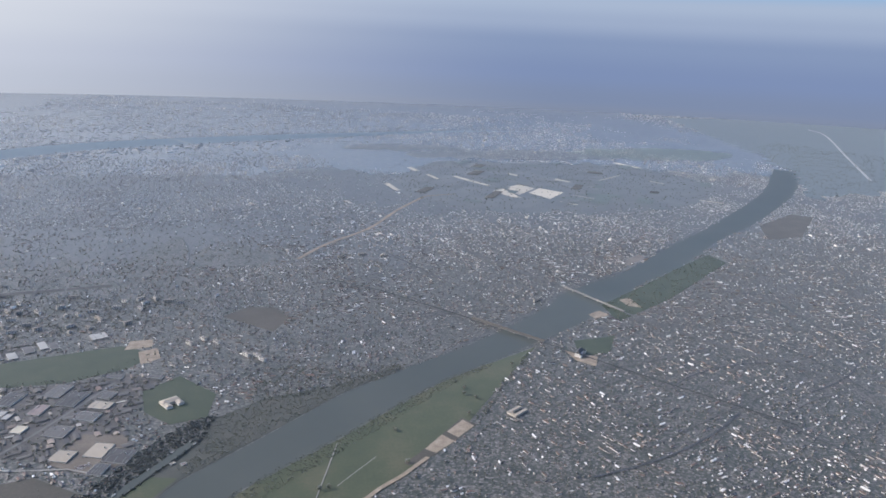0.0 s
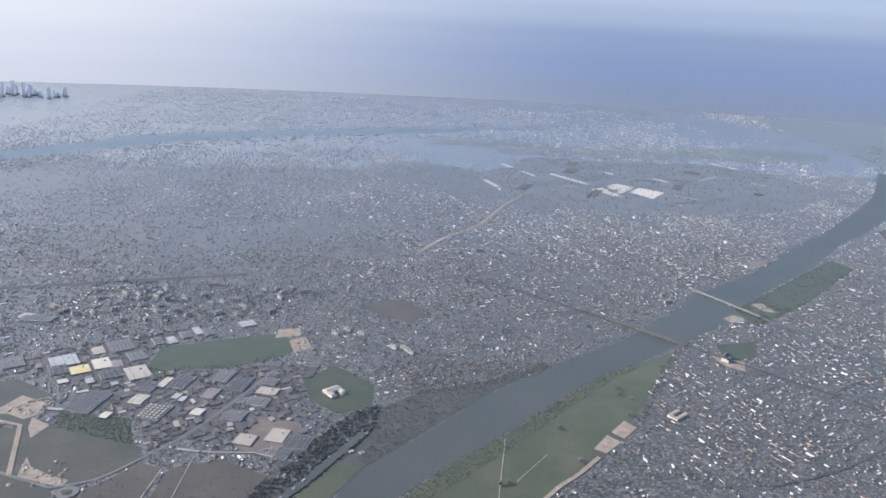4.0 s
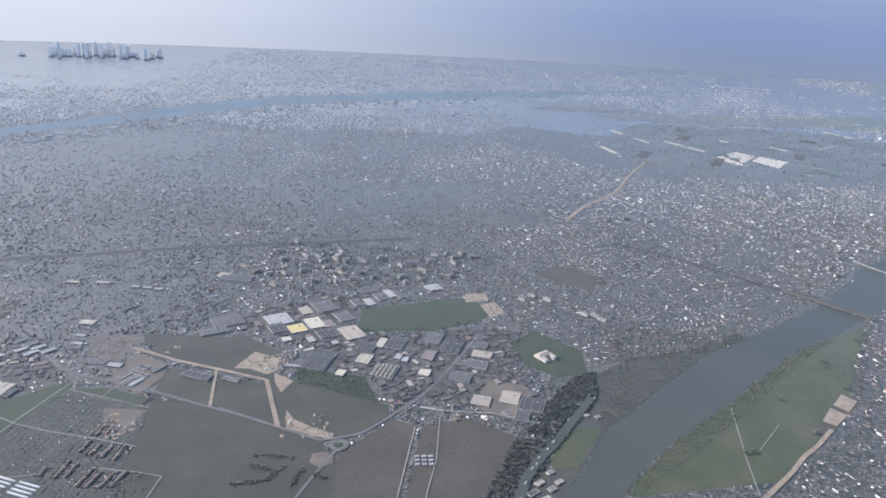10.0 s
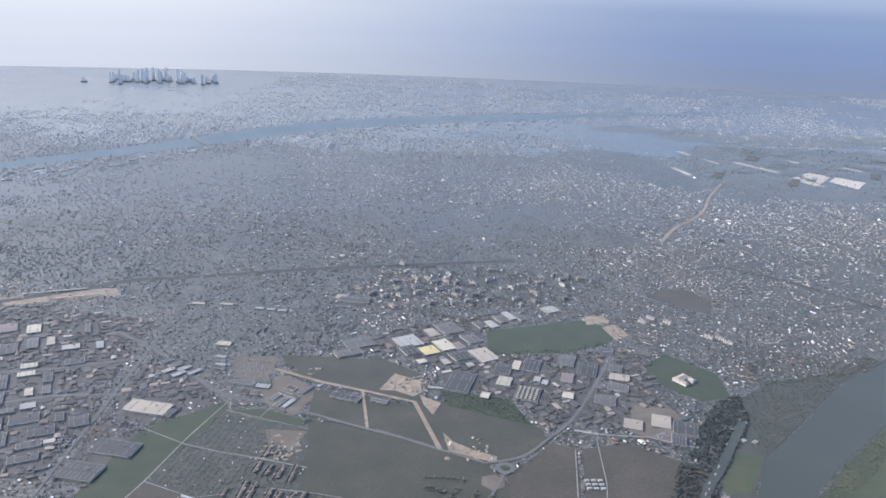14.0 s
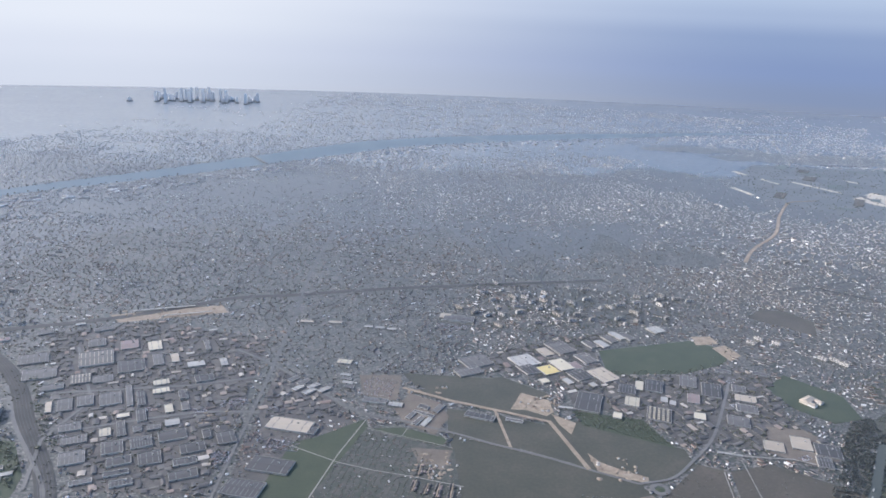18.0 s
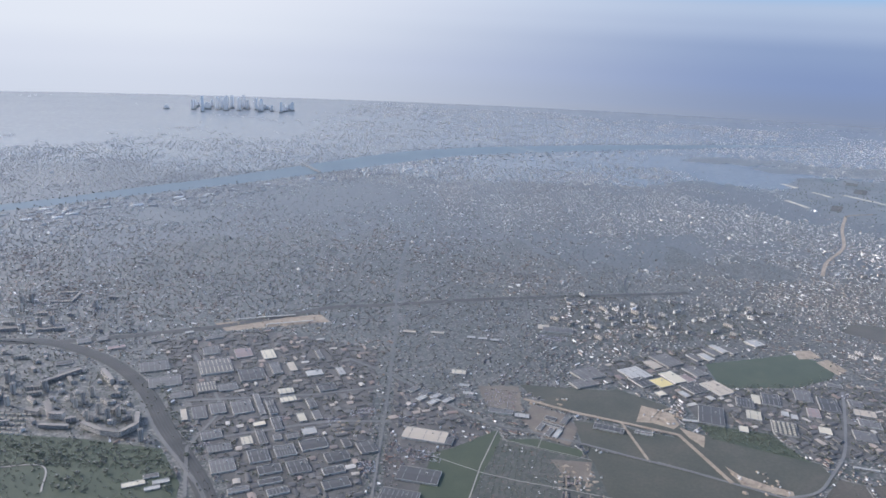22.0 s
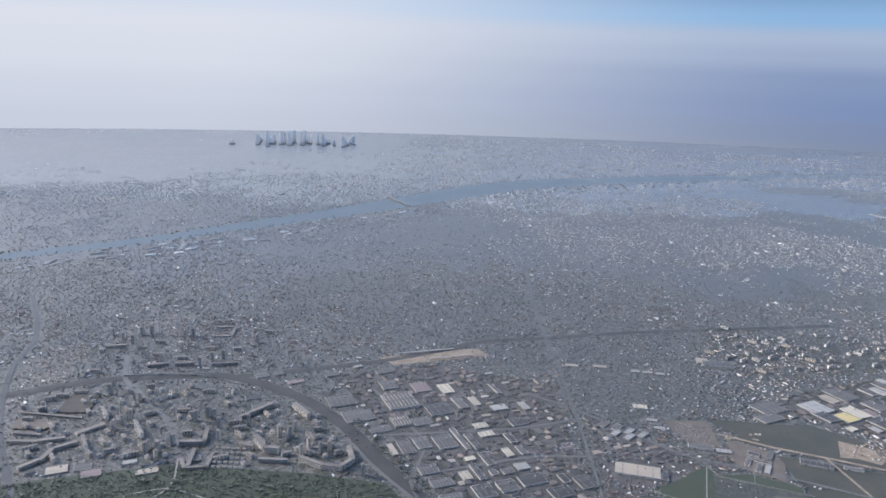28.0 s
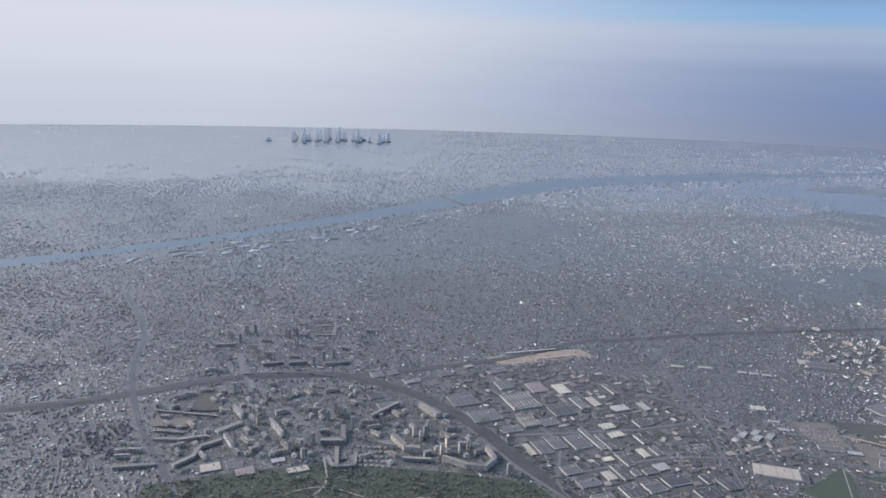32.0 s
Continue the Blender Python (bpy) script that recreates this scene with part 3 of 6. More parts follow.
sheet("works_yard", [(-150, 545), (-118, 540), (-112, 500), (-134, 488), (-165, 505)], 0.03, M_CLAY, "tan gravel works yard", "yard")

# open ground round the building plots
KEEP_OUT.append([(-405, 562), (-360, 552), (-352, 503), (-405, 522)])
KEEP_OUT.append([(-330, 548), (-296, 545), (-228, 508), (-226, 486), (-258, 462), (-312, 476)])
KEEP_OUT.append([(-412, 503), (-395, 503), (-358, 424), (-366, 330), (-440, 330), (-440, 430)])
KEEP_OUT.append([(-410, 600), (-355, 622), (-318, 592), (-318, 545), (-360, 556), (-440, 590)])
# ---- roads and railways ----
strip("road_1", [(-600, 665), (-560, 634), (-510, 584), (-476, 553), (-439, 539), (-400, 523), (-369, 508), (-339, 495), (-310, 480), (-275, 462)], 2.6, 0.09, M_LIGHTROAD, "pale suburban ring road", "road")
strip("road_2", [(-275, 462), (-249, 470), (-228, 491), (-199, 527), (-164, 593), (-145, 633)], 2.4, 0.09, M_LIGHTROAD, "pale curving suburban road", "road")
strip("road_3", [(-442, 596), (-402, 575), (-366, 561), (-324, 544), (-306, 478)], 3.6, 0.12, M_SAND, "unpaved sandy site road", "road", curve=False)
strip("road_4", [(-366, 560), (-359, 505)], 2.4, 0.12, M_SAND, "unpaved sandy site road", "road", curve=False)
strip("road_5", [(-261, 455), (-279, 415), (-300, 360)], 2.0, 0.09, M_LIGHTROAD, "pale country road", "road")
strip("path_1", [(-469, 540), (-485, 490), (-498, 437), (-530, 340)], 0.9, 0.12, M_TRACK, "pale straight footpath", "path", curve=False)
strip("path_2", [(-468, 528), (-402, 502)], 0.7, 0.12, M_TRACK, "pale straight footpath", "path", curve=False)
strip("path_3", [(-498, 437), (-463, 421), (-448, 424)], 0.7, 0.12, M_TRACK, "pale footpath", "path", curve=False)
strip("avenue", [(-560, 330), (-560, 449), (-559, 599), (-561, 725), (-567, 910), (-563, 1071)], 1.9, 0.09, M_LIGHTROAD, "long straight avenue", "road")
strip("motorway", [(-940, 380), (-973, 456), (-998, 493), (-1032, 542), (-1061, 591), (-1101, 675), (-1130, 769), (-1212, 906)], 5.0, 0.12, M_ROAD, "grey dual carriageway", "road")
strip("railway_1", [(-1400, 500), (-1169, 575), (-1108, 597), (-1068, 620), (-1001, 658), (-920, 676), (-886, 676), (-833, 652), (-791, 619), (-754, 574), (-726, 529), (-699, 490), (-669, 443), (-630, 360)], 13, 0.06, M_RAIL, "dark railway cutting with several tracks", "railway")
strip("railway_2", [(-886, 676), (-818, 701), (-745, 731), (-680, 770), (-634, 801), (-567, 817), (-450, 850), (-200, 900)], 9, 0.06, M_RAIL, "dark railway line", "railway")
strip("road_6", [(-1006, 720), (-983, 661), (-941, 615), (-900, 565), (-880, 520)], 4.5, 0.12, M_LIGHTROAD, "pale road through a housing estate", "road")
strip("road_7", [(20, 997), (65, 1072), (136, 1159), (199, 1282), (251, 1370), (280, 1410), (342, 1431)], 5.5, 0.09, M_SAND, "sandy motorway under construction", "road")
strip("quay_road", [(110, 634), (192, 690), (297, 777), (345, 832), (409, 871), (469, 911), (536, 975), (624, 1049), (729, 1140)], 2.0, 0.1, M_LIGHTROAD, "pale riverside road", "road", keep=2)
strip("racing_track", [(38, 506), (28, 470), (19, 438), (10, 400)], 0.8, 0.1, M_TRACK, "pale straight racing track", "path", curve=False)
strip("racing_track_2", [(65, 483), (34, 450)], 0.6, 0.1, M_TRACK, "pale grass track", "path", curve=False)
strip("motor_road_far", [(-400, 2330), (-347, 2270), (-231, 2080), (-185, 2020)], 7, 0.3, M_TRACK, "distant pale elevated road", "road", keep=4)
strip("forest_road", [(2157, 2725), (2088, 2537), (1708, 1960), (1463, 1587)], 8, 0.15, M_TRACK, "distant pale road through forest", "road")
strip("rail_side_road", [(-768, 581), (-730, 521), (-692, 472), (-670, 441), (-640, 380)], 3.0, 0.12, M_LIGHTROAD, "pale service road beside the railway", "road")
strip("estate_street", [(-553, 548), (-600, 545), (-650, 528), (-705, 505)], 3, 0.1, M_LIGHTROAD, "estate street between halls", "road")
strip("estate_street_2", [(-682, 440), (-700, 500), (-690, 560), (-745, 660)], 2.6, 0.1, M_LIGHTROAD, "estate street between halls", "road", curve=False)
strip("estate_street_3", [(-565, 610), (-620, 590), (-700, 575), (-728, 570)], 2.6, 0.1, M_LIGHTROAD, "estate street between halls", "road", curve=False)
strip("path_4", [(-484, 480), (-520, 500)], 0.8, 0.12, M_TRACK, "pale footpath across a lawn", "path", curve=False)
strip("path_5", [(-440, 517), (-432, 540)], 0.6, 0.12, M_TRACK, "pale footpath across a lawn", "path", curve=False)
strip("path_6", [(-484, 480), (-458, 471), (-433, 465), (-396, 454)], 0.8, 0.12, M_TRACK, "pale allotment path", "path", curve=False)
strip("path_7", [(-416, 431), (-386, 426), (-370, 422), (-373, 401), (-376, 340)], 0.7, 0.12, M_TRACK, "pale allotment path", "path", curve=False)
strip("field_path", [(-209, 479), (-221, 410), (-226, 380)], 0.8, 0.12, M_TRACK, "pale farm track", "path", curve=False)
strip("field_path_2", [(-190, 495), (-196, 440), (-205, 400)], 0.7, 0.12, M_TRACK, "pale farm track", "path", curve=False)
strip("works_track", [(-190, 500), (-150, 497), (-118, 483)], 1.4, 0.12, M_TRACK, "pale works track", "path", curve=False)
strip("park_path", [(-880, 520), (-872, 480), (-890, 440), (-860, 400)], 1.4, 0.12, M_TRACK, "pale park path", "path")
strip("park_path_2", [(-895, 470), (-870, 478), (-830, 465), (-790, 470), (-775, 440)], 1.2, 0.12, M_TRACK, "pale park path", "path")
strip("sand_track", [(103, 477), (79, 455), (63, 443), (43, 424), (0, 388)], 3.4, 0.08, M_SAND, "sandy riding track", "path")

# streets through the suburbs
srng = random.Random(17)
STREET_ZONES = [(120, 430, 480, 640), (300, 520, 620, 860), (60, 720, 200, 960), (-540, 780, -400, 1000), (-1000, 830, -580, 1060), (-340, 890, -100, 1040), (-1300, 520, -1060, 900)]
for i in range(104):
    x0, y0, x1, y1 = STREET_ZONES[i % len(STREET_ZONES)]
    x, y = srng.uniform(x0, x1), srng.uniform(y0, y1)
    a = 1.5 * noise.noise((x * 0.002, y * 0.002, 3.3)) + srng.choice([0, math.pi / 2])
    n, bend = srng.uniform(40, 95), srng.uniform(-.25, .25)
    line = [(x + n * k * math.cos(a + bend * k), y + n * k * math.sin(a + bend * k)) for k in (-1, -.5, .01, .5, 1)]
    line_x, line_y = np.array([q[0] for q in line]), np.array([q[1] for q in line])
    if any(in_poly(line_x, line_y, q).any() for q in KEEP_OUT):
        continue
    strip("street", line, srng.uniform(1.0, 1.5), 0.06, M_LIGHTROAD if i % 3 else M_ROAD, "narrow suburban street between gardens", "road", keep=1.5)
# side arm of the river with moored boats
sheet("side_arm", [(-160, 375), (-142, 420), (-130, 440), (-114, 461), (-93, 491), (-72, 522), (-66, 519), (-88, 487), (-108, 457), (-124, 437), (-136, 417), (-152, 372)], 0.05, M_WATER, "narrow dark side arm of the river", "river")

# plots of the market gardens
PLAIN = [(250, 1390), (330, 1290), (560, 1260), (760, 1300), (1000, 1480), (900, 1800), (400, 1850), (230, 1600)]
prng = random.Random(5)
made = 0
while made < 46:
    x, y = prng.uniform(240, 980), prng.uniform(1270, 1840)
    if not in_poly(np.array([x]), np.array([y]), PLAIN)[0]:
        continue
    w, d, a = prng.uniform(14, 34), prng.uniform(26, 80), radians(prng.choice([-32, -32, 58]))
    quad = [(x + u * w * math.cos(a) - v * d * math.sin(a), y + u * w * math.sin(a) + v * d * math.cos(a)) for u, v in ((-.5, -.5), (.5, -.5), (.5, .5), (-.5, .5))]
    pick = prng.choice([0, 0, 0, 1, 1, 1, 2, 2])
    sheet("garden_plot", quad, 0.05, (M_PLAIN, M_PLAIN_GREEN, M_BROWN)[pick], ("dark ploughed plot", "green vegetable plot", "brown fallow plot")[pick] + " on the plain", "field", keep=False)
    made += 1
    KEEP_OUT.append([(9e5, 9e5), (9e5, 9e5 + 1), (9e5 + 1, 9e5)])

# ---- the fabric of houses and gardens ----
HOUSE_V = [(-.5, -.5, 0), (.5, -.5, 0), (.5, .5, 0), (-.5, .5, 0), (-.5, -.5, .6), (.5, -.5, .6), (.5, .5, .6), (-.5, .5, .6), (-.5, 0, 1), (.5, 0, 1), (-.56, -.58, .55), (.56, -.58, .55), (.56, .58, .55), (-.56, .58, .55), (-.56, 0, 1.02), (.56, 0, 1.02)]
HOUSE_F = [(0, 1, 5, 4), (2, 3, 7, 6), (1, 2, 6, 9, 5), (3, 0, 4, 8, 7), (10, 11, 15, 14), (12, 13, 14, 15)]
HOUSE_M = [0, 0, 0, 0, 1, 1]
BLOCK_V = [(-.5, -.5, 0), (.5, -.5, 0), (.5, .5, 0), (-.5, .5, 0), (-.5, -.5, 1), (.5, -.5, 1), (.5, .5, 1), (-.5, .5, 1)]
BLOCK_F = [(0, 1, 5, 4), (1, 2, 6, 5), (2, 3, 7, 6), (3, 0, 4, 7), (4, 5, 6, 7)]
BLOCK_M = [0, 0, 0, 0, 1]


def ico(seed):
    rng = np.random.default_rng(seed)
    bm = bmesh.new()
    bmesh.ops.create_icosphere(bm, subdivisions=1, radius=1)
    v = np.array([q.co[:] for q in bm.verts])
    f = [tuple(w.index for w in q.verts) for q in bm.faces]
    bm.free()
    return v * rng.uniform(0.75, 1.2, (len(v), 1)), f


def crown(seed, lumps):
    """A crown of several uneven clumps over a short trunk."""
    rng = np.random.default_rng(seed)
    vs, fs, ms = [], [], []
    for i in range(lumps):
        v, f = ico(seed * 10 + i)
        a = 2 * math.pi * i / lumps
        off = np.array([0.28 * math.cos(a), 0.28 * math.sin(a), rng.uniform(0.5, 0.72)]) if lumps > 1 else np.array([0, 0, 0.6])
        r = rng.uniform(0.26, 0.36) if lumps > 1 else 0.5
        base = sum(len(q) for q in vs)
        vs.append(v * np.array([r, r, r * 0.9]) + off)
        fs += [tuple(k + base for k in q) for q in f]
        ms += [0] * len(f)
    base = sum(len(q) for q in vs)
    ring = [(0.06 * math.cos(k * 2.094), 0.06 * math.sin(k * 2.094)) for k in range(3)]
    vs.append(np.array([(x, y, 0) for x, y in ring] + [(x * .5, y * .5, 0.6) for x, y in ring]))
    fs += [(base + k, base + (k + 1) % 3, base + 3 + (k + 1) % 3, base + 3 + k) for k in range(3)]
    ms += [1, 1, 1]
    return np.concatenate(vs), fs, ms


def blocks(x0, y0, x1, y1, cell, along, across, seed, spread=0.5):
    """House plots in street blocks: rows along a direction of each block's own."""
    rng = np.random.default_rng(seed)
    nx, ny = max(1, int((x1 - x0) / cell)), max(1, int((y1 - y0) / cell))
    out = []
    for i in range(nx):
        for j in range(ny):
            cx, cy = x0 + (i + .5) * cell, y0 + (j + .5) * cell
            turn = 0.5 * noise.noise((cx * 0.002, cy * 0.002, 3.3)) * 3 + rng.choice([0, math.pi / 2]) + rng.normal(0, 0.12)
            u = np.arange(-cell * .75, cell * .75, along)
            w = np.arange(-cell * .75, cell * .75, across)
            gu, gw = np.meshgrid(u, w)
            gu = gu + rng.normal(0, along * 0.4, gu.shape)
            gw = gw + np.where(np.arange(len(w)) % 2 == 0, 0.13, -0.13)[:, None] * across + rng.normal(0, across * 0.3, gw.shape)
            px = cx + gu * math.cos(turn) - gw * math.sin(turn)
            py = cy + gu * math.sin(turn) + gw * math.cos(turn)
            ok = (np.abs(px - cx) < cell * .48) & (np.abs(py - cy) < cell * .48)
            out.append(np.stack([px[ok], py[ok], np.full(ok.sum(), turn)], 1))
    return np.concatenate(out)


def free(p, margin=0.0):
    ok = np.ones(len(p), bool)
    for poly in KEEP_OUT:
        ok &= ~in_poly(p[:, 0], p[:, 1], poly)
    for line, gap in KEEP_LINES:
        ok &= ~near_line(p[:, 0], p[:, 1], line, gap + margin)
    return ok


# ---- buildings ----
TAKEN = []      # x, y, radius of buildings that stand on their own


def part(name, v, f, material, parent, label=""):
    me = bpy.data.meshes.new(name)
    me.from_pydata(v, [], f)
    me.materials.append(material)
    ob = new(name, me)
    ob.parent = parent
    if label:
        ob["label"] = label
    return ob


def box(x0, y0, z0, x1, y1, z1):
    v = [(x0, y0, z0), (x1, y0, z0), (x1, y1, z0), (x0, y1, z0), (x0, y0, z1), (x1, y0, z1), (x1, y1, z1), (x0, y1, z1)]
    return v, [(0, 3, 2, 1), (4, 5, 6, 7), (0, 1, 5, 4), (1, 2, 6, 5), (2, 3, 7, 6), (3, 0, 4, 7)]


def boxes(*items):
    v, f = [], []
    for it in items:
        a, b = box(*it)
        f += [tuple(k + len(v) for k in q) for q in b]
        v += a
    return v, f


def base(name, x, y, turn, label, category, group="", radius=0.0):
    e = new(name)
    e.empty_display_size = 1
    e.matrix_basis = pose(x, y, 0, 0, 0, turn)
    if radius:
        TAKEN.append((x, y, radius))
    return tagged(e, label, category, group)


ROOF_WORD = {"grey": "grey sheet-metal", "dark": "dark bitumen", "white": "white membrane", "tan": "tan gravelled", "yellow": "yellow sheet-metal", "cream": "cream sheet-metal", "pink": "reddish sheet-metal"}


def shed(x, y, w, d, turn, h, roof, lights=0, saw=False):
    """A flat or low-pitched industrial hall with parapet, skylights and loading doors."""
    kind = "long sawtooth-roofed factory hall with pale skylight strips" if saw else "low industrial hall with a %s roof" % ROOF_WORD[roof]
    e = base("warehouse", x, y, turn, kind, "warehouse", "industrial halls", 0.5 * math.hypot(w, d) * 0.85)
    h *= 0.55
    a, b, t = w / 2, d / 2, 0.25
    ring = [(-a, -b), (a, -b), (a, b), (-a, b)]
    inner = [(-a + t, -b + t), (a - t, -b + t), (a - t, b - t), (-a + t, b - t)]
    v = [(*q, 0) for q in ring] + [(*q, h) for q in ring] + [(*q, h) for q in inner] + [(*q, h - .5) for q in inner]
    f = []
    for i in range(4):
        j = (i + 1) % 4
        f += [(i, j, 4 + j, 4 + i), (4 + i, 4 + j, 8 + j, 8 + i), (8 + i, 8 + j, 12 + j, 12 + i)]
    shell = part("shell", v, f, M_SHEDWALL, e)
    p = min(0.03 * d, 0.5)
    v = [(-a + t, -b + t, h - .3), (a - t, -b + t, h - .3), (a - t, 0, h - .3 + p), (-a + t, 0, h - .3 + p), (a - t, b - t, h - .3), (-a + t, b - t, h - .3)]
    top = part("roof", v, [(0, 1, 2, 3), (3, 2, 4, 5)], M_CLAD[roof], e, ROOF_WORD[roof] + " roof")
    n = lights
    for i in range(n):
        cx = -a + w * (i + .5) / n
        lw = min(0.28, w / n * .16)
        v, f = [], []
        for s in (-1, 1):
            y0, y1 = (b * .82, b * .12)
            k = len(v)
            z0, z1 = h - .3 + p * (1 - y0 / b) + .12, h - .3 + p * (1 - y1 / b) + .12
            v += [(cx - lw, s * y0, z0), (cx + lw, s * y0, z0), (cx + lw, s * y1, z1), (cx - lw, s * y1, z1)]
            v += [(q[0], q[1], q[2] - .3) for q in v[-4:]]
            f += [(k, k + 1, k + 2, k + 3), (k, k + 4, k + 5, k + 1), (k + 1, k + 5, k + 6, k + 2), (k + 2, k + 6, k + 7, k + 3), (k + 3, k + 7, k + 4, k)]
        part("skylight", v, f, M_CLAD["cream"] if saw else M_SKYLIGHT, top, "pale translucent skylight strip")
    m = max(1, int(w / 7))
    for i in range(m):
        cx = -a + w * (i + .5) / m
        part("loading_door", *box(cx - .6, -b - .08, 0, cx + .6, -b, 1.1), M_CLAD["white" if i % 2 else "grey"], shell)
    if w > 14:
        part("roof_vent", *box(a * .3, b * .25, h - .2, a * .3 + 1.2, b * .25 + .9, h + 1.1), M_SHEDWALL, top)
    return e


FLATS = {}


def flat_kind(key, l, d, h, facade, word):
    """One block of flats at the origin, to be copied."""
    e = base("apartment_block", 0, -900, 0, word, "apartment block", "blocks of flats")
    a, b = l / 2, d / 2
    body = part("body", *box(-a, -b, 0, a, b, h), facade, e)
    top = part("roof", *box(-a - .12, -b - .12, h, a + .12, b + .12, h + .22), M_FLATROOF, e)
    for i in range(max(1, int(l / 8))):
        cx = -a + l * (i + .5) / max(1, int(l / 8))
        part("stair_head", *box(cx - .6, -.6, h + .22, cx + .6, .6, h + 1.0), facade, top)
    floors = max(2, round(h / 0.95))
    step = h / floors
    for k in range(floors):
        z = k * step
        part("window_band", *box(-a + .3, -b - .03, z + step * .34, a - .3, b + .03, z + step * .78), M_GLASS, body)
    n = max(2, int(l / 3.2))
    for i in range(n):
        cx = -a + l * (i + .5) / n
        part("bay", *box(cx - .5, -b - .22, .4, cx + .5, b + .22, h - .2), facade, body)
    e.scale = (0.72, 0.72, 0.72)
    FLATS[key] = (e, l, d)


flat_kind("slab", 15, 3.4, 4.4, M_FACADE, "long pale concrete slab block of flats")
flat_kind("slab_short", 10, 3.8, 4.8, M_FACADE2, "short grey concrete block of flats")
flat_kind("slab_white", 12, 3.4, 4.8, M_FACADE3, "white-fronted slab block of flats")
flat_kind("tower", 4.3, 4.3, 13.5, M_FACADE2, "tall grey concrete residential tower")
flat_kind("tower_pale", 4.0, 4.0, 12.0, M_FACADE, "tall pale residential tower")
flat_kind("point", 5.2, 4.0, 3.8, M_FACADE3, "compact white block of flats among trees")


def flat(key, x, y, turn):
    e, l, d = FLATS[key]
    TAKEN.append((x, y, max(l, d) * 0.36))
    return copy_thing(e, pose(x, y, 0, 0, 0, turn))


# industrial halls between the railway curve and the avenue
G = 23
for x, y, w, d, roof, n in ((-772, 632.2, 24.2, 22.2, "grey", 5), (-752.1, 602.4, 26.4, 20.1, "grey", 4), (-732.3, 670.5, 14.9, 18.6, "grey", 3), (-696.3, 596.7, 15.7, 13.7, "grey", 3), (-701.1, 668.1, 15.6, 21.3, "pink", 2), (-677.1, 667, 11.9, 20.9, "cream", 2), (-650.1, 641.7, 6.6, 18.8, "tan", 0), (-629.8, 671.4, 4.7, 22.9, "grey", 2), (-682.2, 622.9, 22.4, 24.1, "dark", 4), (-663.9, 637.4, 8.6, 24.3, "grey", 3), (-627.8, 630.4, 14.5, 10.8, "white", 0), (-604.8, 636, 6.2, 16.4, "white", 1)):
    shed(x, y, w, d, G, 2.6, roof, n)
for x, y, w, d, roof, n in ((-645.9, 593.3, 12.8, 10.2, "cream", 3), (-641.1, 578.7, 13.1, 9, "cream", 3), (-663.3, 569, 4.5, 38, "grey", 2), (-652.5, 565, 6.2, 26.2, "dark", 3), (-675.8, 562.7, 16.1, 22.2, "grey", 5), (-706.7, 550.9, 10.7, 21.8, "grey", 2), (-717.4, 546.5, 4.7, 19.1, "tan", 0), (-694.2, 558.9, 11.9, 18.4, "grey", 3), (-624.8, 549.2, 6, 13.6, "cream", 0), (-655.6, 536.6, 9.3, 6.6, "cream", 0), (-642.1, 537.6, 6.9, 20.2, "dark", 2), (-659, 511.4, 7.9, 12.4, "cream", 2)):
    shed(x, y, w, d, G, 2.6, roof, n)
for x, y, w, d, roof, n in ((-649.6, 517.4, 5.8, 22.4, "dark", 2), (-687.3, 517.7, 15.1, 12.7, "grey", 5), (-615.2, 528.2, 10.5, 9.8, "white", 0), (-626.6, 520.6, 9.5, 8.4, "grey", 3), (-637.5, 517.4, 5.9, 7.9, "grey", 0), (-608.9, 509.6, 19.8, 14.2, "dark", 0), (-628.1, 499.3, 14.8, 15.1, "dark", 8), (-645.6, 491.2, 14.5, 17.1, "dark", 3), (-676.3, 499.9, 17.1, 11, "grey", 7), (-667.6, 477, 16.8, 17.4, "grey", 6), (-589.4, 493.8, 17.3, 13.4, "dark", 2), (-614.7, 478.9, 15.3, 16.4, "dark", 4)):
    shed(x, y, w, d, G, 2.6, roof, n)
for x, y, w, d, roof, n in ((-634.2, 474.5, 16, 10.8, "dark", 2), (-589.4, 476.2, 15.6, 8.6, "dark", 3), (-585.5, 460.2, 18.7, 10.5, "dark", 2), (-630.5, 460.2, 15.8, 5.8, "dark", 0), (-622.8, 448.9, 14.2, 7.3, "dark", 6), (-649.1, 448.9, 14, 5.3, "grey", 3), (-613.4, 553.7, 5.9, 14.2, "grey", 0), (-621.2, 573.2, 6.7, 16, "dark", 2), (-612.6, 602.9, 15.3, 12.7, "dark", 2), (-569.3, 508.6, 13, 17.3, "dark", 2), (-584.9, 512.8, 5.8, 12.2, "dark", 0), (-730.8, 579.3, 18.1, 10.6, "grey", 3)):
    shed(x, y, w, d, G, 2.6, roof, n)
for x, y, w, d, roof, n in ((-858, 682, 12, 12, "grey", 2), (-822, 670, 16, 8, "pink", 2), (-843, 688, 10, 10, "grey", 2), (-790, 690, 14, 9, "grey", 2), (-767, 713, 9, 5, "white", 0), (-739, 703, 19, 9, "grey", 4)):
    shed(x, y, w, d, 30, 2.6, roof, n)
shed(-718.4, 636.3, 28.3, 31.9, G, 3.2, "grey", 8, True)
shed(-714.1, 595.7, 15.5, 19.3, G, 3.2, "grey", 6, True)
shed(-529.6, 473.2, 30.3, 17.1, -12, 3.0, "dark", 3)
shed(-542.2, 445.9, 26.2, 18.3, -12, 3.0, "dark", 8)

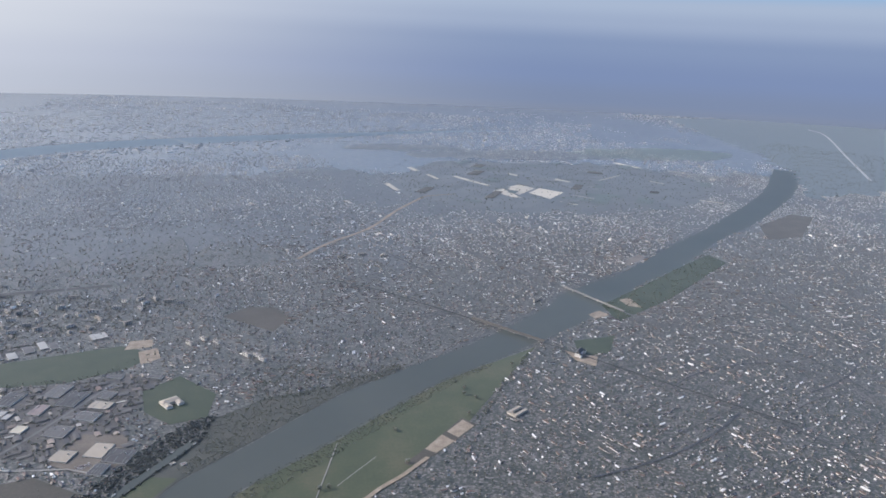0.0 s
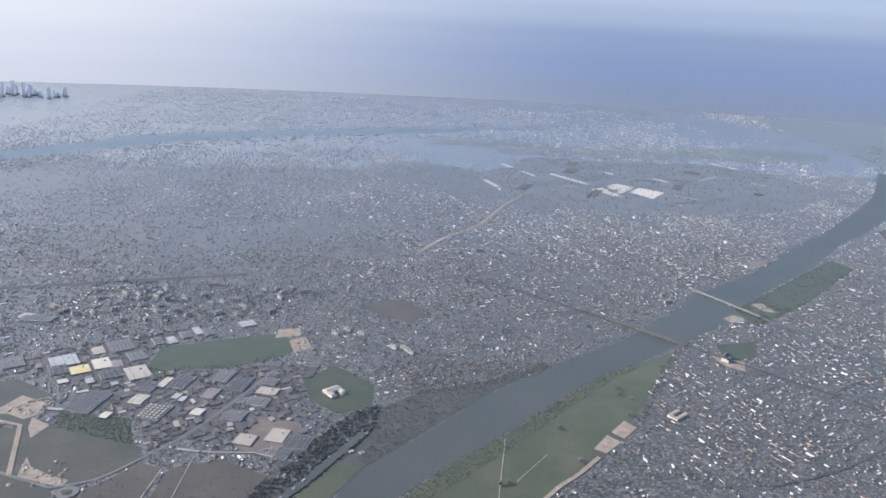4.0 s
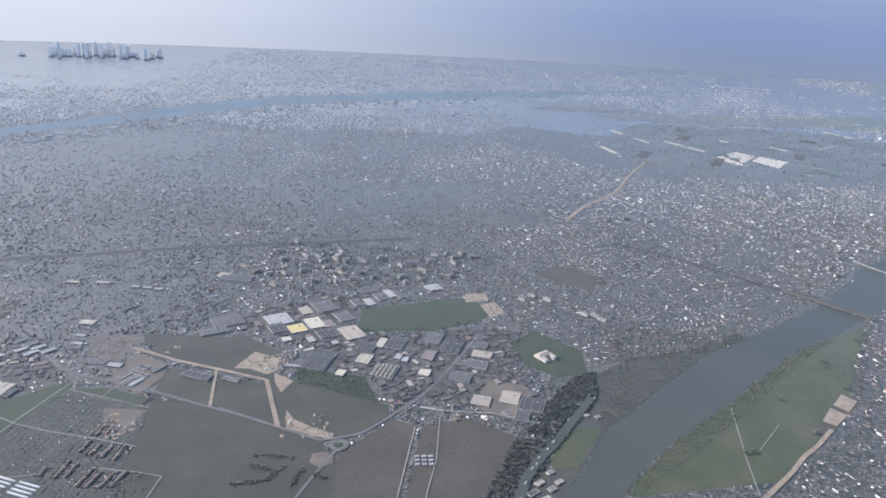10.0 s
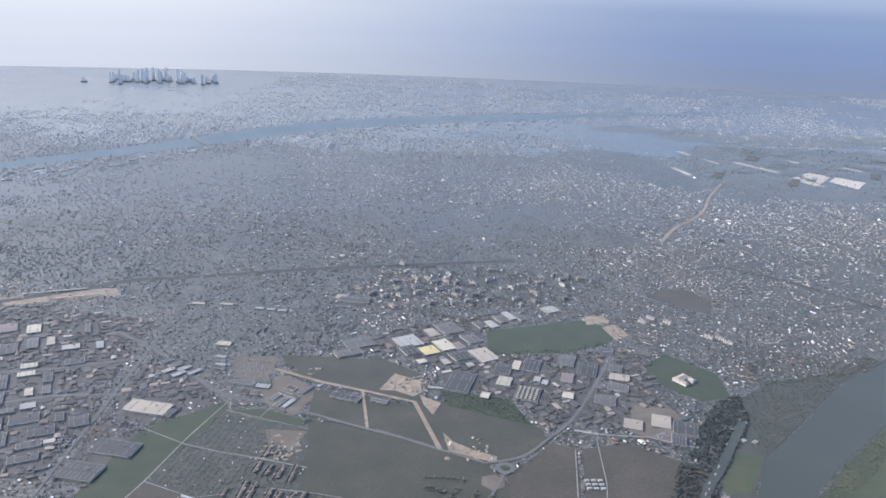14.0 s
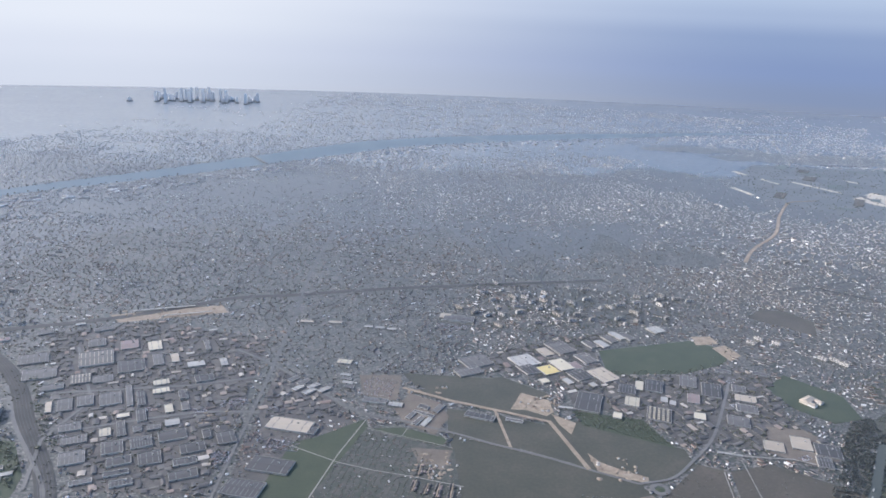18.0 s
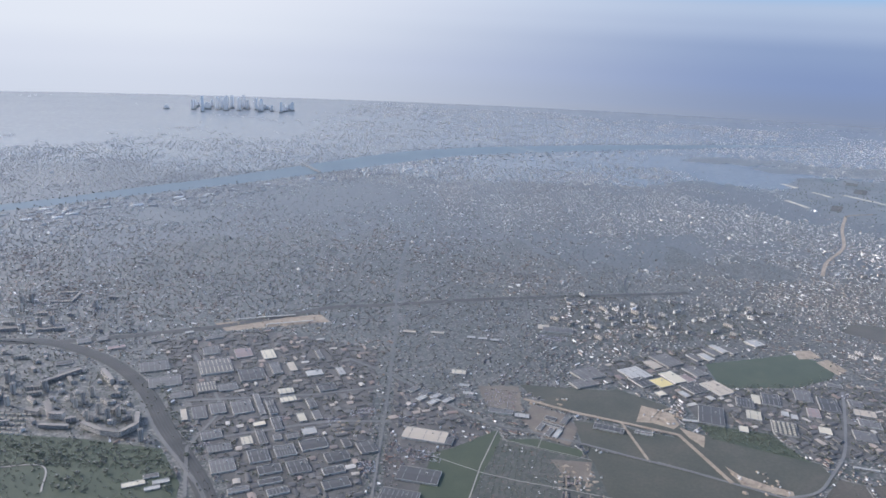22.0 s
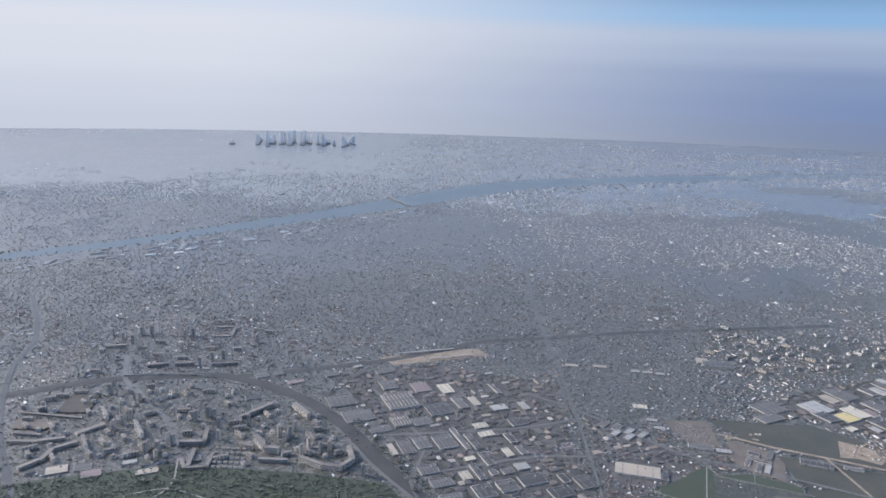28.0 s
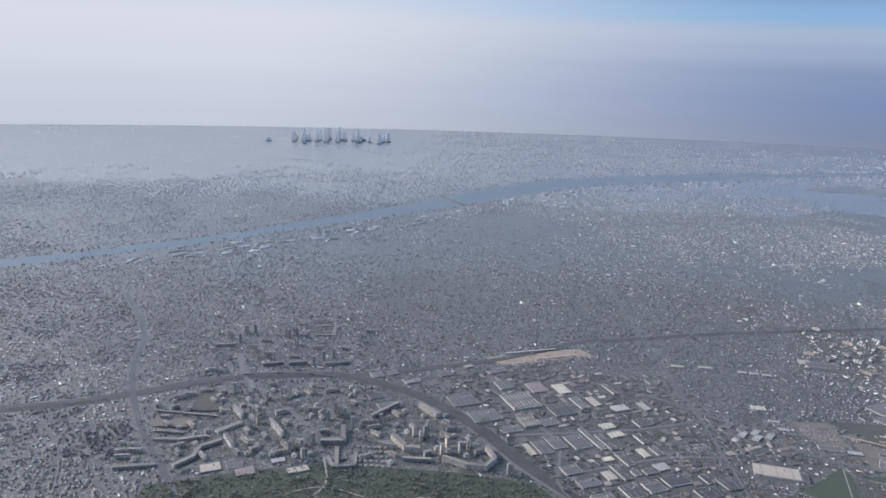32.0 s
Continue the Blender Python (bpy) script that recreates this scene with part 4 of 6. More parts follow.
# retail halls by the ring road
shed(-526, 528, 34, 17, -13, 3.4, "tan", 3)
shed(-509, 521, 9, 12, -13, 3.0, "dark", 1)
shed(-497, 643, 13, 9, -8, 2.6, "cream", 2)
for i in range(4):
    shed(-493 + i * 1.6, 617 - i * 7.5, 9, 5, -12, 2.2, "grey" if i % 2 else "white", 0)
shed(-464, 571, 20, 8, -11, 2.8, "grey", 5)
shed(-447, 565, 12, 7, -11, 2.4, "white", 2)
for x, y in ((-537, 606), (-527, 600), (-518, 594), (-508, 588), (-530, 590), (-520, 584)):
    shed(x, y, 12, 6, 50, 2.4, "grey" if x % 2 else "white", 2)
shed(-424, 562, 9, 6, -28, 2.4, "dark", 0)
shed(-412, 560, 5, 14, -28, 2.4, "grey", 0)
shed(-428, 540, 4, 14, -28, 2.2, "grey", 0)
shed(-422, 538, 4, 14, -28, 2.2, "white", 0)
shed(-434, 548, 4, 12, -28, 2.2, "grey", 0)
shed(-424, 551, 18, 4, -28, 2.4, "grey", 4)
shed(-379, 549, 24, 8, -20, 3.0, "dark", 5)
shed(-352, 544, 14, 4, -18, 2.2, "grey", 0)
shed(-307, 567, 12, 3.5, -10, 2.2, "white", 0)

# business park round the sports park
for x, y, w, d, roof, n in ((-383.8, 629.8, 24, 14.3, "grey", 6), (-376, 651.1, 26.6, 22.8, "grey", 4), (-330.4, 655.4, 22.7, 24, "white", 3), (-311, 636.9, 15.7, 17.1, "yellow", 0), (-296.5, 649.1, 14.6, 22.8, "cream", 0), (-291.1, 688.2, 20.4, 27.5, "grey", 6), (-307.7, 676.5, 10.7, 18, "tan", 0), (-270.5, 664.2, 14.7, 20.4, "grey", 3), (-261.5, 629.9, 18.5, 26.5, "tan", 2), (-283.7, 647.9, 9.2, 14.4, "pink", 0), (-283.4, 628.3, 17.7, 19.4, "dark", 4), (-329.1, 638.4, 14.8, 21.4, "dark", 3)):
    shed(x, y, w, d, 27, 2.4, roof, n)
for x, y, w, d, roof, n in ((-296.5, 615.2, 6.3, 11.2, "white", 0), (-275, 609.5, 5.4, 7.1, "white", 0), (-317.6, 614.8, 8.4, 8.2, "cream", 0), (-247.5, 699.7, 8, 16.8, "white", 0), (-237.6, 713.1, 8.9, 19, "grey", 0), (-227.6, 721.8, 7.3, 20.4, "white", 0), (-217.5, 720.2, 7.9, 19, "grey", 0), (-260, 697.6, 8.2, 16.8, "grey", 0), (-181.4, 740.7, 15, 16.3, "white", 2)):
    shed(x, y, w, d, 27, 2.4, roof, n)
for x, y, w, d, roof, n in ((-234.3, 610.2, 7.1, 18.2, "cream", 0), (-246.9, 603.1, 15.1, 18.4, "dark", 6), (-221, 610.3, 15.1, 23.5, "dark", 4), (-248.5, 580.1, 11.9, 16.4, "cream", 2), (-266.9, 555.7, 7.2, 10.2, "cream", 0), (-285.8, 577.6, 20.7, 33.8, "dark", 3), (-219.8, 584.8, 5.8, 9.7, "white", 0), (-214.2, 579.5, 5.4, 8.7, "white", 0), (-198.8, 557.6, 9.2, 11, "cream", 0), (-187.5, 620.7, 14.4, 23.5, "grey", 3), (-172.1, 604.8, 16.4, 27.1, "dark", 3), (-193.5, 588, 10.1, 17.4, "pink", 2)):
    shed(x, y, w, d, -18, 2.4, roof, n)
for x, y, w, d, roof, n in ((-133.9, 518.9, 14.6, 19.5, "tan", 0), (-118.2, 509.1, 18.3, 18.8, "dark", 3), (-128.9, 493, 10.8, 14.5, "dark", 5), (-146.3, 608.1, 11.7, 13.5, "grey", 2), (-147.6, 590.3, 17.3, 12.6, "tan", 2), (-153.6, 572.3, 17, 13.5, "grey", 3), (-169.7, 550.7, 17.1, 16.9, "grey", 2), (-157.1, 514.1, 14.4, 14.8, "tan", 0)):
    shed(x, y, w, d, -18, 2.4, roof, n)
hall = shed(-231.7, 559.3, 19.4, 22.9, -18, 2.4, "dark", 0)
for i in range(5):
    for j in range(6):
        part("rooflight", *box(-8.54 + i * 3.59, -10.30 + j * 3.55, 1.0, -8.54 + i * 3.59 + 1.94, -10.30 + j * 3.55 + 1.83, 1.7), M_CLAD["cream"], hall, "pale square rooflight")
for x, y, w, d, roof, n in ((-196, 502, 18, 2.5, "white", 0), (-147, 644, 14, 8, "grey", 3), (-113, 640, 14, 8, "grey", 3), (-178, 747, 16, 6, "grey", 3)):
    shed(x, y, w, d, -15, 2.2, roof, n)
shed(-388, 756, 32, 16, -8, 3.4, "grey", 6)
shed(-402, 763, 12, 14, -8, 3.0, "tan", 0)
for x, y, w in ((-546, 737, 14), (-517, 737, 14), (-482, 728, 9), (-470, 726, 9), (-458, 723, 9)):
    shed(x, y, w, 6, -5, 2.4, "white" if w < 12 else "tan", 0)
# small works and sheds that fill the industrial estates
rng = np.random.default_rng(31)
INDUSTRY = ([(-760, 640), (-790, 690), (-700, 728), (-575, 690), (-568, 440), (-650, 440), (-690, 510), (-735, 590)], [(-395, 640), (-330, 692), (-230, 735), (-258, 695), (-262, 630), (-185, 630), (-140, 652), (-105, 636), (-125, 560), (-108, 505), (-140, 490), (-190, 520), (-228, 512), (-240, 550), (-300, 575), (-300, 612), (-340, 632)], [(-552, 632), (-500, 572), (-490, 545), (-553, 545)])
M_WORKS = mat("mixed sheet roofs of small works", [(0.0, (0.06, 0.058, 0.055)), (0.4, (0.11, 0.103, 0.095)), (0.6, (0.15, 0.138, 0.12)), (0.75, (0.22, 0.16, 0.13)), (0.88, (0.36, 0.31, 0.25)), (1.0, (0.55, 0.53, 0.48))], 0.2, 0.6, 4, island=0.9, sheen=0.08)
for poly in INDUSTRY:
    xs, ys = [q[0] for q in poly], [q[1] for q in poly]
    pts = np.stack([rng.uniform(min(xs), max(xs), 2600), rng.uniform(min(ys), max(ys), 2600)], 1)
    pts = pts[in_poly(pts[:, 0], pts[:, 1], poly)]
    for q in KEEP_OUT:
        pts = pts[~in_poly(pts[:, 0], pts[:, 1], q)]
    for ln, gap in KEEP_LINES:
        pts = pts[~near_line(pts[:, 0], pts[:, 1], ln, gap + 2)]
    held, size = [], []
    for x, y in pts:
        w, d = rng.uniform(3, 9), rng.uniform(2, 5)
        r = 0.45 * math.hypot(w, d)
        if all(math.hypot(x - a, y - b) > r + c for a, b, c in TAKEN):
            TAKEN.append((x, y, r))
            held.append((x, y, 0))
            size.append((w, d, rng.uniform(.8, 1.7)))
    n = len(held)
    swarm("small_works", HOUSE_V, HOUSE_F, HOUSE_M, np.array(held), radians(G) + rng.choice([0, math.pi / 2], n) + rng.normal(0, .04, n), np.array(size), [M_SHEDWALL, M_WORKS], "small works and sheds crowded between larger halls", "warehouses")

# the high-rise estate by the railway
for x, y, k, a in ((-989, 648, "tower_pale", 20), (-966, 612, "slab_white", -55), (-951, 621, "point", 0), (-939, 626, "tower_pale", 10), (-967, 589, "slab_short", -45), (-949, 562, "tower_pale", 0), (-944, 583, "tower_pale", 10), (-927, 563, "slab_white", -50), (-934, 547, "slab_short", -50), (-908, 532, "tower_pale", 0), (-899, 529, "tower", 0), (-892, 541, "tower", 0), (-888, 583, "tower", 5), (-884, 598, "tower", 5), (-874, 588, "tower", 5), (-859, 552, "tower_pale", 0), (-865, 572, "tower", 0), (-842, 579, "tower", 5), (-836, 590, "point", 5)):
    flat(k, x, y, a)
for x, y, k, a in ((-1019, 675, "slab", 0), (-1017, 780, "tower", 0), (-1009, 786, "tower", 0), (-967, 775, "tower", 0), (-960, 781, "tower", 0), (-973, 785, "tower_pale", 0), (-976, 722, "slab", 0), (-985, 716, "tower_pale", 0), (-942, 704, "slab", 0), (-948, 716, "slab", 5), (-917, 715, "tower", 0), (-908, 722, "tower", 0), (-885, 770, "tower", 0), (-988, 758, "slab", 0), (-1000, 740, "slab", 0), (-930, 745, "slab", 10), (-900, 745, "slab_short", 0), (-880, 800, "slab_short", 0)):
    flat(k, x, y, a)
# low halls at the estate's edge
for x, y, w, d, roof in ((-962, 497, 15, 12, "tan"), (-945, 502, 12, 10, "grey"), (-935, 494, 14, 11, "pink"), (-914, 512, 10, 6, "white"), (-896, 500, 16, 8, "tan"), (-870, 520, 14, 8, "grey"), (-853, 633, 14, 10, "dark"), (-838, 616, 22, 12, "grey"), (-720, 452, 15, 6, "cream"), (-706, 448, 10, 4, "white"), (-703, 456, 11, 5, "white"), (-712, 462, 10, 5, "grey")):
    shed(x, y, w, d, 25, 2.0, roof, 0)
ESTATE = [(-1040, 490), (-1050, 590), (-1000, 645), (-880, 655), (-785, 605), (-745, 560), (-740, 515), (-800, 512), (-900, 517)]


def slab_run(line, depth, h, facade, word):
    """A long block of flats that bends along a line: one body, roof and row of window bands for each straight length."""
    (x0, y0) = line[0]
    e = base("apartment_block", x0, y0, 0, word, "apartment block", "blocks of flats")
    for (ax, ay), (bx, by) in zip(line, line[1:]):
        d = Vector((bx - ax, by - ay))
        n, c = d.length, d.normalized()
        TAKEN.extend((ax + c.x * k, ay + c.y * k, depth * .7) for k in np.arange(0, n, depth))

        def turned(v):
            return [(ax - x0 + c.x * p - c.y * q, ay - y0 + c.y * p + c.x * q, z) for p, q, z in v]
        v, f = box(0, -depth / 2, 0, n, depth / 2, h)
        body = part("body", turned(v), f, facade, e)
        v, f = box(-.1, -depth / 2 - .1, h, n + .1, depth / 2 + .1, h + .15)
        part("roof", turned(v), f, M_FLATROOF, e)
        floors = max(1, round(h / .6))
        for k in range(floors):
            z = h * k / floors
            v, f = box(.2, -depth / 2 - .03, z + h / floors * .35, n - .2, depth / 2 + .03, z + h / floors * .75)
            part("window_band", turned(v), f, M_GLASS, body)
    return e


for line, depth, h, facade, word in (
        ([(-990, 495), (-980, 509), (-980, 525), (-967, 537)], 3.2, 2.4, M_FACADE, "long bending tan block of flats"),
        ([(-1024, 548), (-1002, 547)], 2.6, 1.8, M_FACADE2, "low grey slab of flats"),
        ([(-1021, 534), (-1001, 535), (-980, 543)], 3.0, 2.2, M_FACADE, "long tan block of flats with a bend"),
        ([(-1033, 489), (-1004, 496)], 3.4, 2.2, M_FACADE2, "long grey block of flats by the motorway"),
        ([(-975, 551), (-960, 569)], 5.0, 2.0, M_FACADE, "broad low tan block"),
        ([(-1039, 584), (-984, 579)], 1.8, 1.4, M_FACADE2, "long low row beside a playing field"),
        ([(-936, 572), (-920, 549)], 2.6, 5.0, M_FACADE3, "white high slab of flats"),
        ([(-974, 594), (-962, 578)], 2.4, 5.0, M_FACADE3, "white high slab of flats"),
        ([(-966, 544), (-954, 526)], 2.4, 4.6, M_FACADE3, "white high slab of flats"),
        ([(-887, 542), (-868, 544), (-873, 568)], 3.4, 3.4, M_FACADE2, "grey block of flats round a court"),
        ([(-868, 507), (-872, 533)], 3.2, 2.4, M_FACADE2, "grey block of flats beside a court"),
        ([(-811, 615), (-794, 595)], 3.6, 5.2, M_FACADE, "long cream-fronted slab by the railway"),
        ([(-829, 554), (-817, 536), (-806, 535)], 4.4, 5.0, M_FACADE, "tall cream-fronted slab with a short wing"),
        ([(-787, 524), (-768, 514), (-754, 512), (-746, 525), (-752, 543)], 3.2, 4.4, M_FACADE, "crescent of cream-fronted flats"),
        ([(-877, 518), (-870, 505), (-854, 508), (-856, 528)], 2.6, 2.2, M_FACADE2, "grey flats round three sides of a court"),
        ([(-852, 590), (-831, 618)], 3.0, 3.0, M_FACADE2, "long grey slab of flats"),
        ([(-839, 542), (-827, 539)], 4.0, 4.0, M_FACADE, "short cream block of flats"),
        ([(-818, 521), (-796, 521)], 3.0, 3.0, M_FACADE2, "grey slab of flats with shops"),
        ([(-975, 692), (-956, 699)], 3.2, 3.2, M_FACADE2, "grey slab of flats beyond the railway"),
        ([(-950, 698), (-932, 703)], 3.2, 3.2, M_FACADE2, "grey slab of flats beyond the railway"),
        ([(-914, 702), (-889, 709)], 3.2, 2.8, M_FACADE2, "grey slab of flats beyond the railway"),
        ([(-1039, 739), (-1019, 744)], 3.4, 2.8, M_FACADE, "pale slab of flats in the older town"),
        ([(-941, 783), (-919, 786), (-923, 816), (-944, 812)], 2.6, 1.6, M_FACADE3, "white school wings round a yard"),
        ([(-1028, 673), (-1015, 677)], 3.0, 1.6, M_FACADE3, "pale low hall by the railway")):
    slab_run(line, depth, h, facade, word)
for i, (x, y) in enumerate(((-983, 629), (-950, 616), (-934, 608), (-967, 614), (-957, 587), (-946, 571), (-908, 526), (-896, 517), (-910, 593), (-880, 591), (-812, 562), (-806, 554), (-803, 561), (-801, 573), (-784, 545), (-773, 537), (-767, 542), (-788, 534), (-736, 507), (-1047, 775), (-1031, 764), (-1017, 754), (-958, 741), (-956, 753), (-925, 700), (-968, 710))):
    if all(math.hypot(x - a, y - b) > 2.6 + c for a, b, c in TAKEN):
        flat("tower_pale" if i % 3 else "tower", x, y, (i * 17) % 30)
rng = np.random.default_rng(33)
for k in range(420):
    x, y = rng.uniform(-1050, -740), rng.uniform(490, 650)
    if not in_poly(np.array([x]), np.array([y]), ESTATE)[0] or any(near_line(np.array([x]), np.array([y]), ln, gap + 2)[0] for ln, gap in KEEP_LINES) or any(math.hypot(x - a, y - b) < 4.5 + c for a, b, c in TAKEN):
        continue
    flat(str(rng.choice(["slab_short", "point", "point", "slab"])), x, y, rng.choice([-45, 10, 30]) + rng.normal(0, 5))
sheet("playing_field", [(-1011, 587), (-984, 589), (-992, 627), (-1015, 628)], 0.05, M_BROWN, "brown playing field among flats", "sports ground")
sheet("playing_field", [(-1032, 556), (-1004, 556), (-999, 571), (-1035, 575)], 0.05, M_CLAY, "reddish playing field among flats", "sports ground")
# rows of small houses in the estate
for j in range(5):
    for i in range(6):
        x, y = -850 + i * 4.3 + j * -1.4, 510 + j * 7
        e = base("row_house", x, y, 8, "small pale row house in the estate", "house", "estate houses", 1.5)
        part("body", *box(-1.3, -.9, 0, 1.3, .9, 1.2), M_FACADE3 if (i + j) % 3 else M_FACADE, e)
        part("roof", [(-1.4, -1, 1.2), (1.4, -1, 1.2), (1.4, 1, 1.2), (-1.4, 1, 1.2), (-1.4, 0, 1.8), (1.4, 0, 1.8)], [(0, 1, 5, 4), (2, 3, 4, 5), (1, 2, 5), (3, 0, 4)], M_CLAD["tan"], e)
# white flats among gardens on the rise
rng = np.random.default_rng(32)
ZONE = [(-394, 775), (-365, 880), (-272, 869), (-105, 847), (-149, 760), (-289, 735), (-360, 735)]
for k in range(900):
    x, y = rng.uniform(-394, -105), rng.uniform(730, 880)
    if not in_poly(np.array([x]), np.array([y]), ZONE)[0] or any(math.hypot(x - a, y - b) < 9 + c for a, b, c in TAKEN) or k > 130:
        continue
    flat(str(rng.choice(["slab", "slab_white", "slab_white", "slab_short", "point"])), x, y, rng.choice([-50, 38, 10]) + rng.normal(0, 6))
# pale slabs in the older town
for x, y, k, a in ((-80, 722, "slab_white", -50), (-66, 712, "slab_white", -50), (-92, 712, "slab_white", -50), (-36, 677, "slab_white", -50), (-21, 665, "slab_white", -50), (-26, 674, "slab_white", -50), (110, 1010, "slab", 10), (140, 1000, "slab", 10), (80, 1000, "slab", 30), (470, 1010, "slab_white", 0), (490, 1030, "slab_white", 0), (430, 1020, "slab_white", 0), (450, 1050, "slab_white", 10), (300, 800, "slab", 25)):
    flat(k, x, y, a)
for key in FLATS:
    for o in (*FLATS[key][0].children_recursive, FLATS[key][0]):
        bpy.data.objects.remove(o)

# country house in its park, and the white boxes of a nursery
e = base("manor_house", -94, 589, 35, "pale stone manor house in a walled park", "house", "", 14)
part("body", *box(-6, -3, 0, 6, 3, 2.6), M_FACADE, e)
part("roof", [(-6.2, -3.2, 2.6), (6.2, -3.2, 2.6), (6.2, 3.2, 2.6), (-6.2, 3.2, 2.6), (-4, 0, 4), (4, 0, 4)], [(0, 1, 5, 4), (1, 2, 5), (2, 3, 4, 5), (3, 0, 4)], M_CLAD["tan"], e, "pale tiled hipped roof")
for x0 in (-6, 2):
    part("wing", *box(x0, -8, 0, x0 + 4, -3, 2.2), M_FACADE3, e)
    part("wing_roof", [(x0 - .2, -8.2, 2.2), (x0 + 4.2, -8.2, 2.2), (x0 + 4.2, -3, 2.2), (x0 - .2, -3, 2.2), (x0 + 2, -7, 3.2), (x0 + 2, -3, 3.2)], [(0, 1, 4), (1, 2, 5, 4), (3, 0, 4, 5)], M_CLAD["tan"], e)
e.scale = (1.25, 1.25, 1.0)
e = base("castle", 290, 642, 50, "pale stone castle with steep slate roofs", "castle", "", 12)
part("body", *box(-7, -2.5, 0, 7, 2.5, 4), M_FACADE3, e)
part("roof", [(-7.2, -2.7, 4), (7.2, -2.7, 4), (7.2, 2.7, 4), (-7.2, 2.7, 4), (-5.5, 0, 6.4), (5.5, 0, 6.4)], [(0, 1, 5, 4), (1, 2, 5), (2, 3, 4, 5), (3, 0, 4)], M_CLAD["dark"], e, "steep dark slate roof")
for x0 in (-8.5, 4.5):
    part("pavilion", *box(x0, -4.5, 0, x0 + 4, -2.5, 3.4), M_FACADE3, e)
    part("pavilion_roof", [(x0, -4.5, 3.4), (x0 + 4, -4.5, 3.4), (x0 + 4, -2.5, 3.4), (x0, -2.5, 3.4), (x0 + 2, -3.5, 5)], [(0, 1, 4), (1, 2, 4), (2, 3, 4), (3, 0, 4)], M_CLAD["dark"], e)
e = base("stables", 191, 534, 35, "long low stables with tan roofs round a yard", "stables", "", 11)
for k, q in enumerate(((-8, -4, 0, 8, -1.5, 1.6), (-8, 3, 0, 8, 5.5, 1.6), (-8, -1.5, 0, -5.5, 3, 1.6))):
    wing = part("wing", *box(*q), M_FACADE, e)
    part("wing_roof", *box(q[0] - .2, q[1] - .2, 1.6, q[3] + .2, q[4] + .2, 1.9), M_CLAD["tan"], wing, "tan tiled roof")
for i in range(9):
    cab = base("site_cabin", -209 + (i % 3) * 4.6, 434 + (i // 3) * 4.4, 10, "small white site cabin in a yard", "cabin", "site cabins", 3)
    part("body", *box(-1.5, -.9, 0, 1.5, .9, 1.0), M_FACADE3, cab)
    part("roof", *box(-1.6, -1.0, 1.0, 1.6, 1.0, 1.1), M_CLAD["white"], cab)
    part("door", *box(-.3, -.94, 0, .3, -.9, .7), M_CLAD["grey"], cab)


# ---- bridges ----
def bridge(name, a, b, width, z, label, piers, truss=False):
    d = Vector((b[0] - a[0], b[1] - a[1]))
    n, turn = d.length, math.degrees(math.atan2(d.y, d.x))
    e = base(name, a[0], a[1], turn, label, "bridge")
    part("deck", *box(0, -width / 2, z - .5, n, width / 2, z), M_CONCRETE, e)
    part("roadway", *box(0, -width / 2 + .5, z, n, width / 2 - .5, z + .05), M_RAIL if truss else M_LIGHTROAD, e, "grey carriageway")
    for s in (-1, 1):
        part("parapet", *box(0, s * (width / 2 - .2) - .15, z, n, s * (width / 2 - .2) + .15, z + (1.4 if truss else .5)), M_CLAD["grey"] if truss else M_CONCRETE, e)
    for i in range(piers):
        x = n * (i + 1) / (piers + 1)
        part("pier", *box(x - .8, -width / 2 + .4, 0, x + .8, width / 2 - .4, z - .5), M_CONCRETE, e)
    return e


bridge("railway_bridge", (205, 748), (264, 674), 3, 2.2, "grey railway bridge across the river", 4, True)
bridge("road_bridge", (350, 848), (390, 750), 3, 2.2, "pale concrete road bridge across the river", 4)
bridge("distant_bridge", (-836, 1742), (-776, 1630), 6, 2.5, "distant road bridge across the far river", 3)
strip("approach_1", [(60, 900), (120, 850), (205, 748)], 2.6, 0.09, M_RAIL, "railway approach to the bridge", "railway", curve=False)
strip("approach_2", [(264, 674), (330, 590), (420, 480)], 1.8, 0.09, M_RAIL, "railway line from the bridge", "railway", curve=False)
strip("approach_3", [(390, 750), (440, 660), (520, 560), (600, 480)], 2.6, 0.09, M_LIGHTROAD, "straight avenue from the bridge", "road", curve=False)
strip("approach_4", [(350, 848), (300, 940), (250, 1060)], 2.6, 0.09, M_LIGHTROAD, "avenue to the bridge", "road", curve=False)

# ---- towers of the business district on the skyline ----
rng = np.random.default_rng(8)
for i in range(40):
    t = i / 39
    x = -1500 + 400 * t + rng.normal(0, 22)
    y = 2920 + rng.normal(0, 60)
    h = float(rng.choice([18, 24, 30, 42, 56])) * rng.uniform(.85, 1.15) * (1.0 if 9 < i < 28 else .6)
    w, d = rng.uniform(7, 13), rng.uniform(7, 11)
    e = base("office_tower", x, y, rng.uniform(-20, 20), "tall glass office tower on the skyline, paled to look hazy", "skyscraper", "business district towers", 12)
    part("shaft", *box(-w / 2, -d / 2, 0, w / 2, d / 2, h), M_TOWERGLASS, e)
    part("crown", *box(-w / 3, -d / 3, h, w / 3, d / 3, h + 4), M_TOWERGLASS, e)
    part("podium", *box(-w * .8, -d * .8, 0, w * .8, d * .8, 4), M_CONCRETE, e)


ESTATES = [*INDUSTRY, [(-1040, 490), (-1050, 590), (-1000, 645), (-880, 660), (-780, 605), (-740, 560), (-735, 512), (-800, 510), (-900, 515)]]    # polygons kept for blocks of flats and sheds


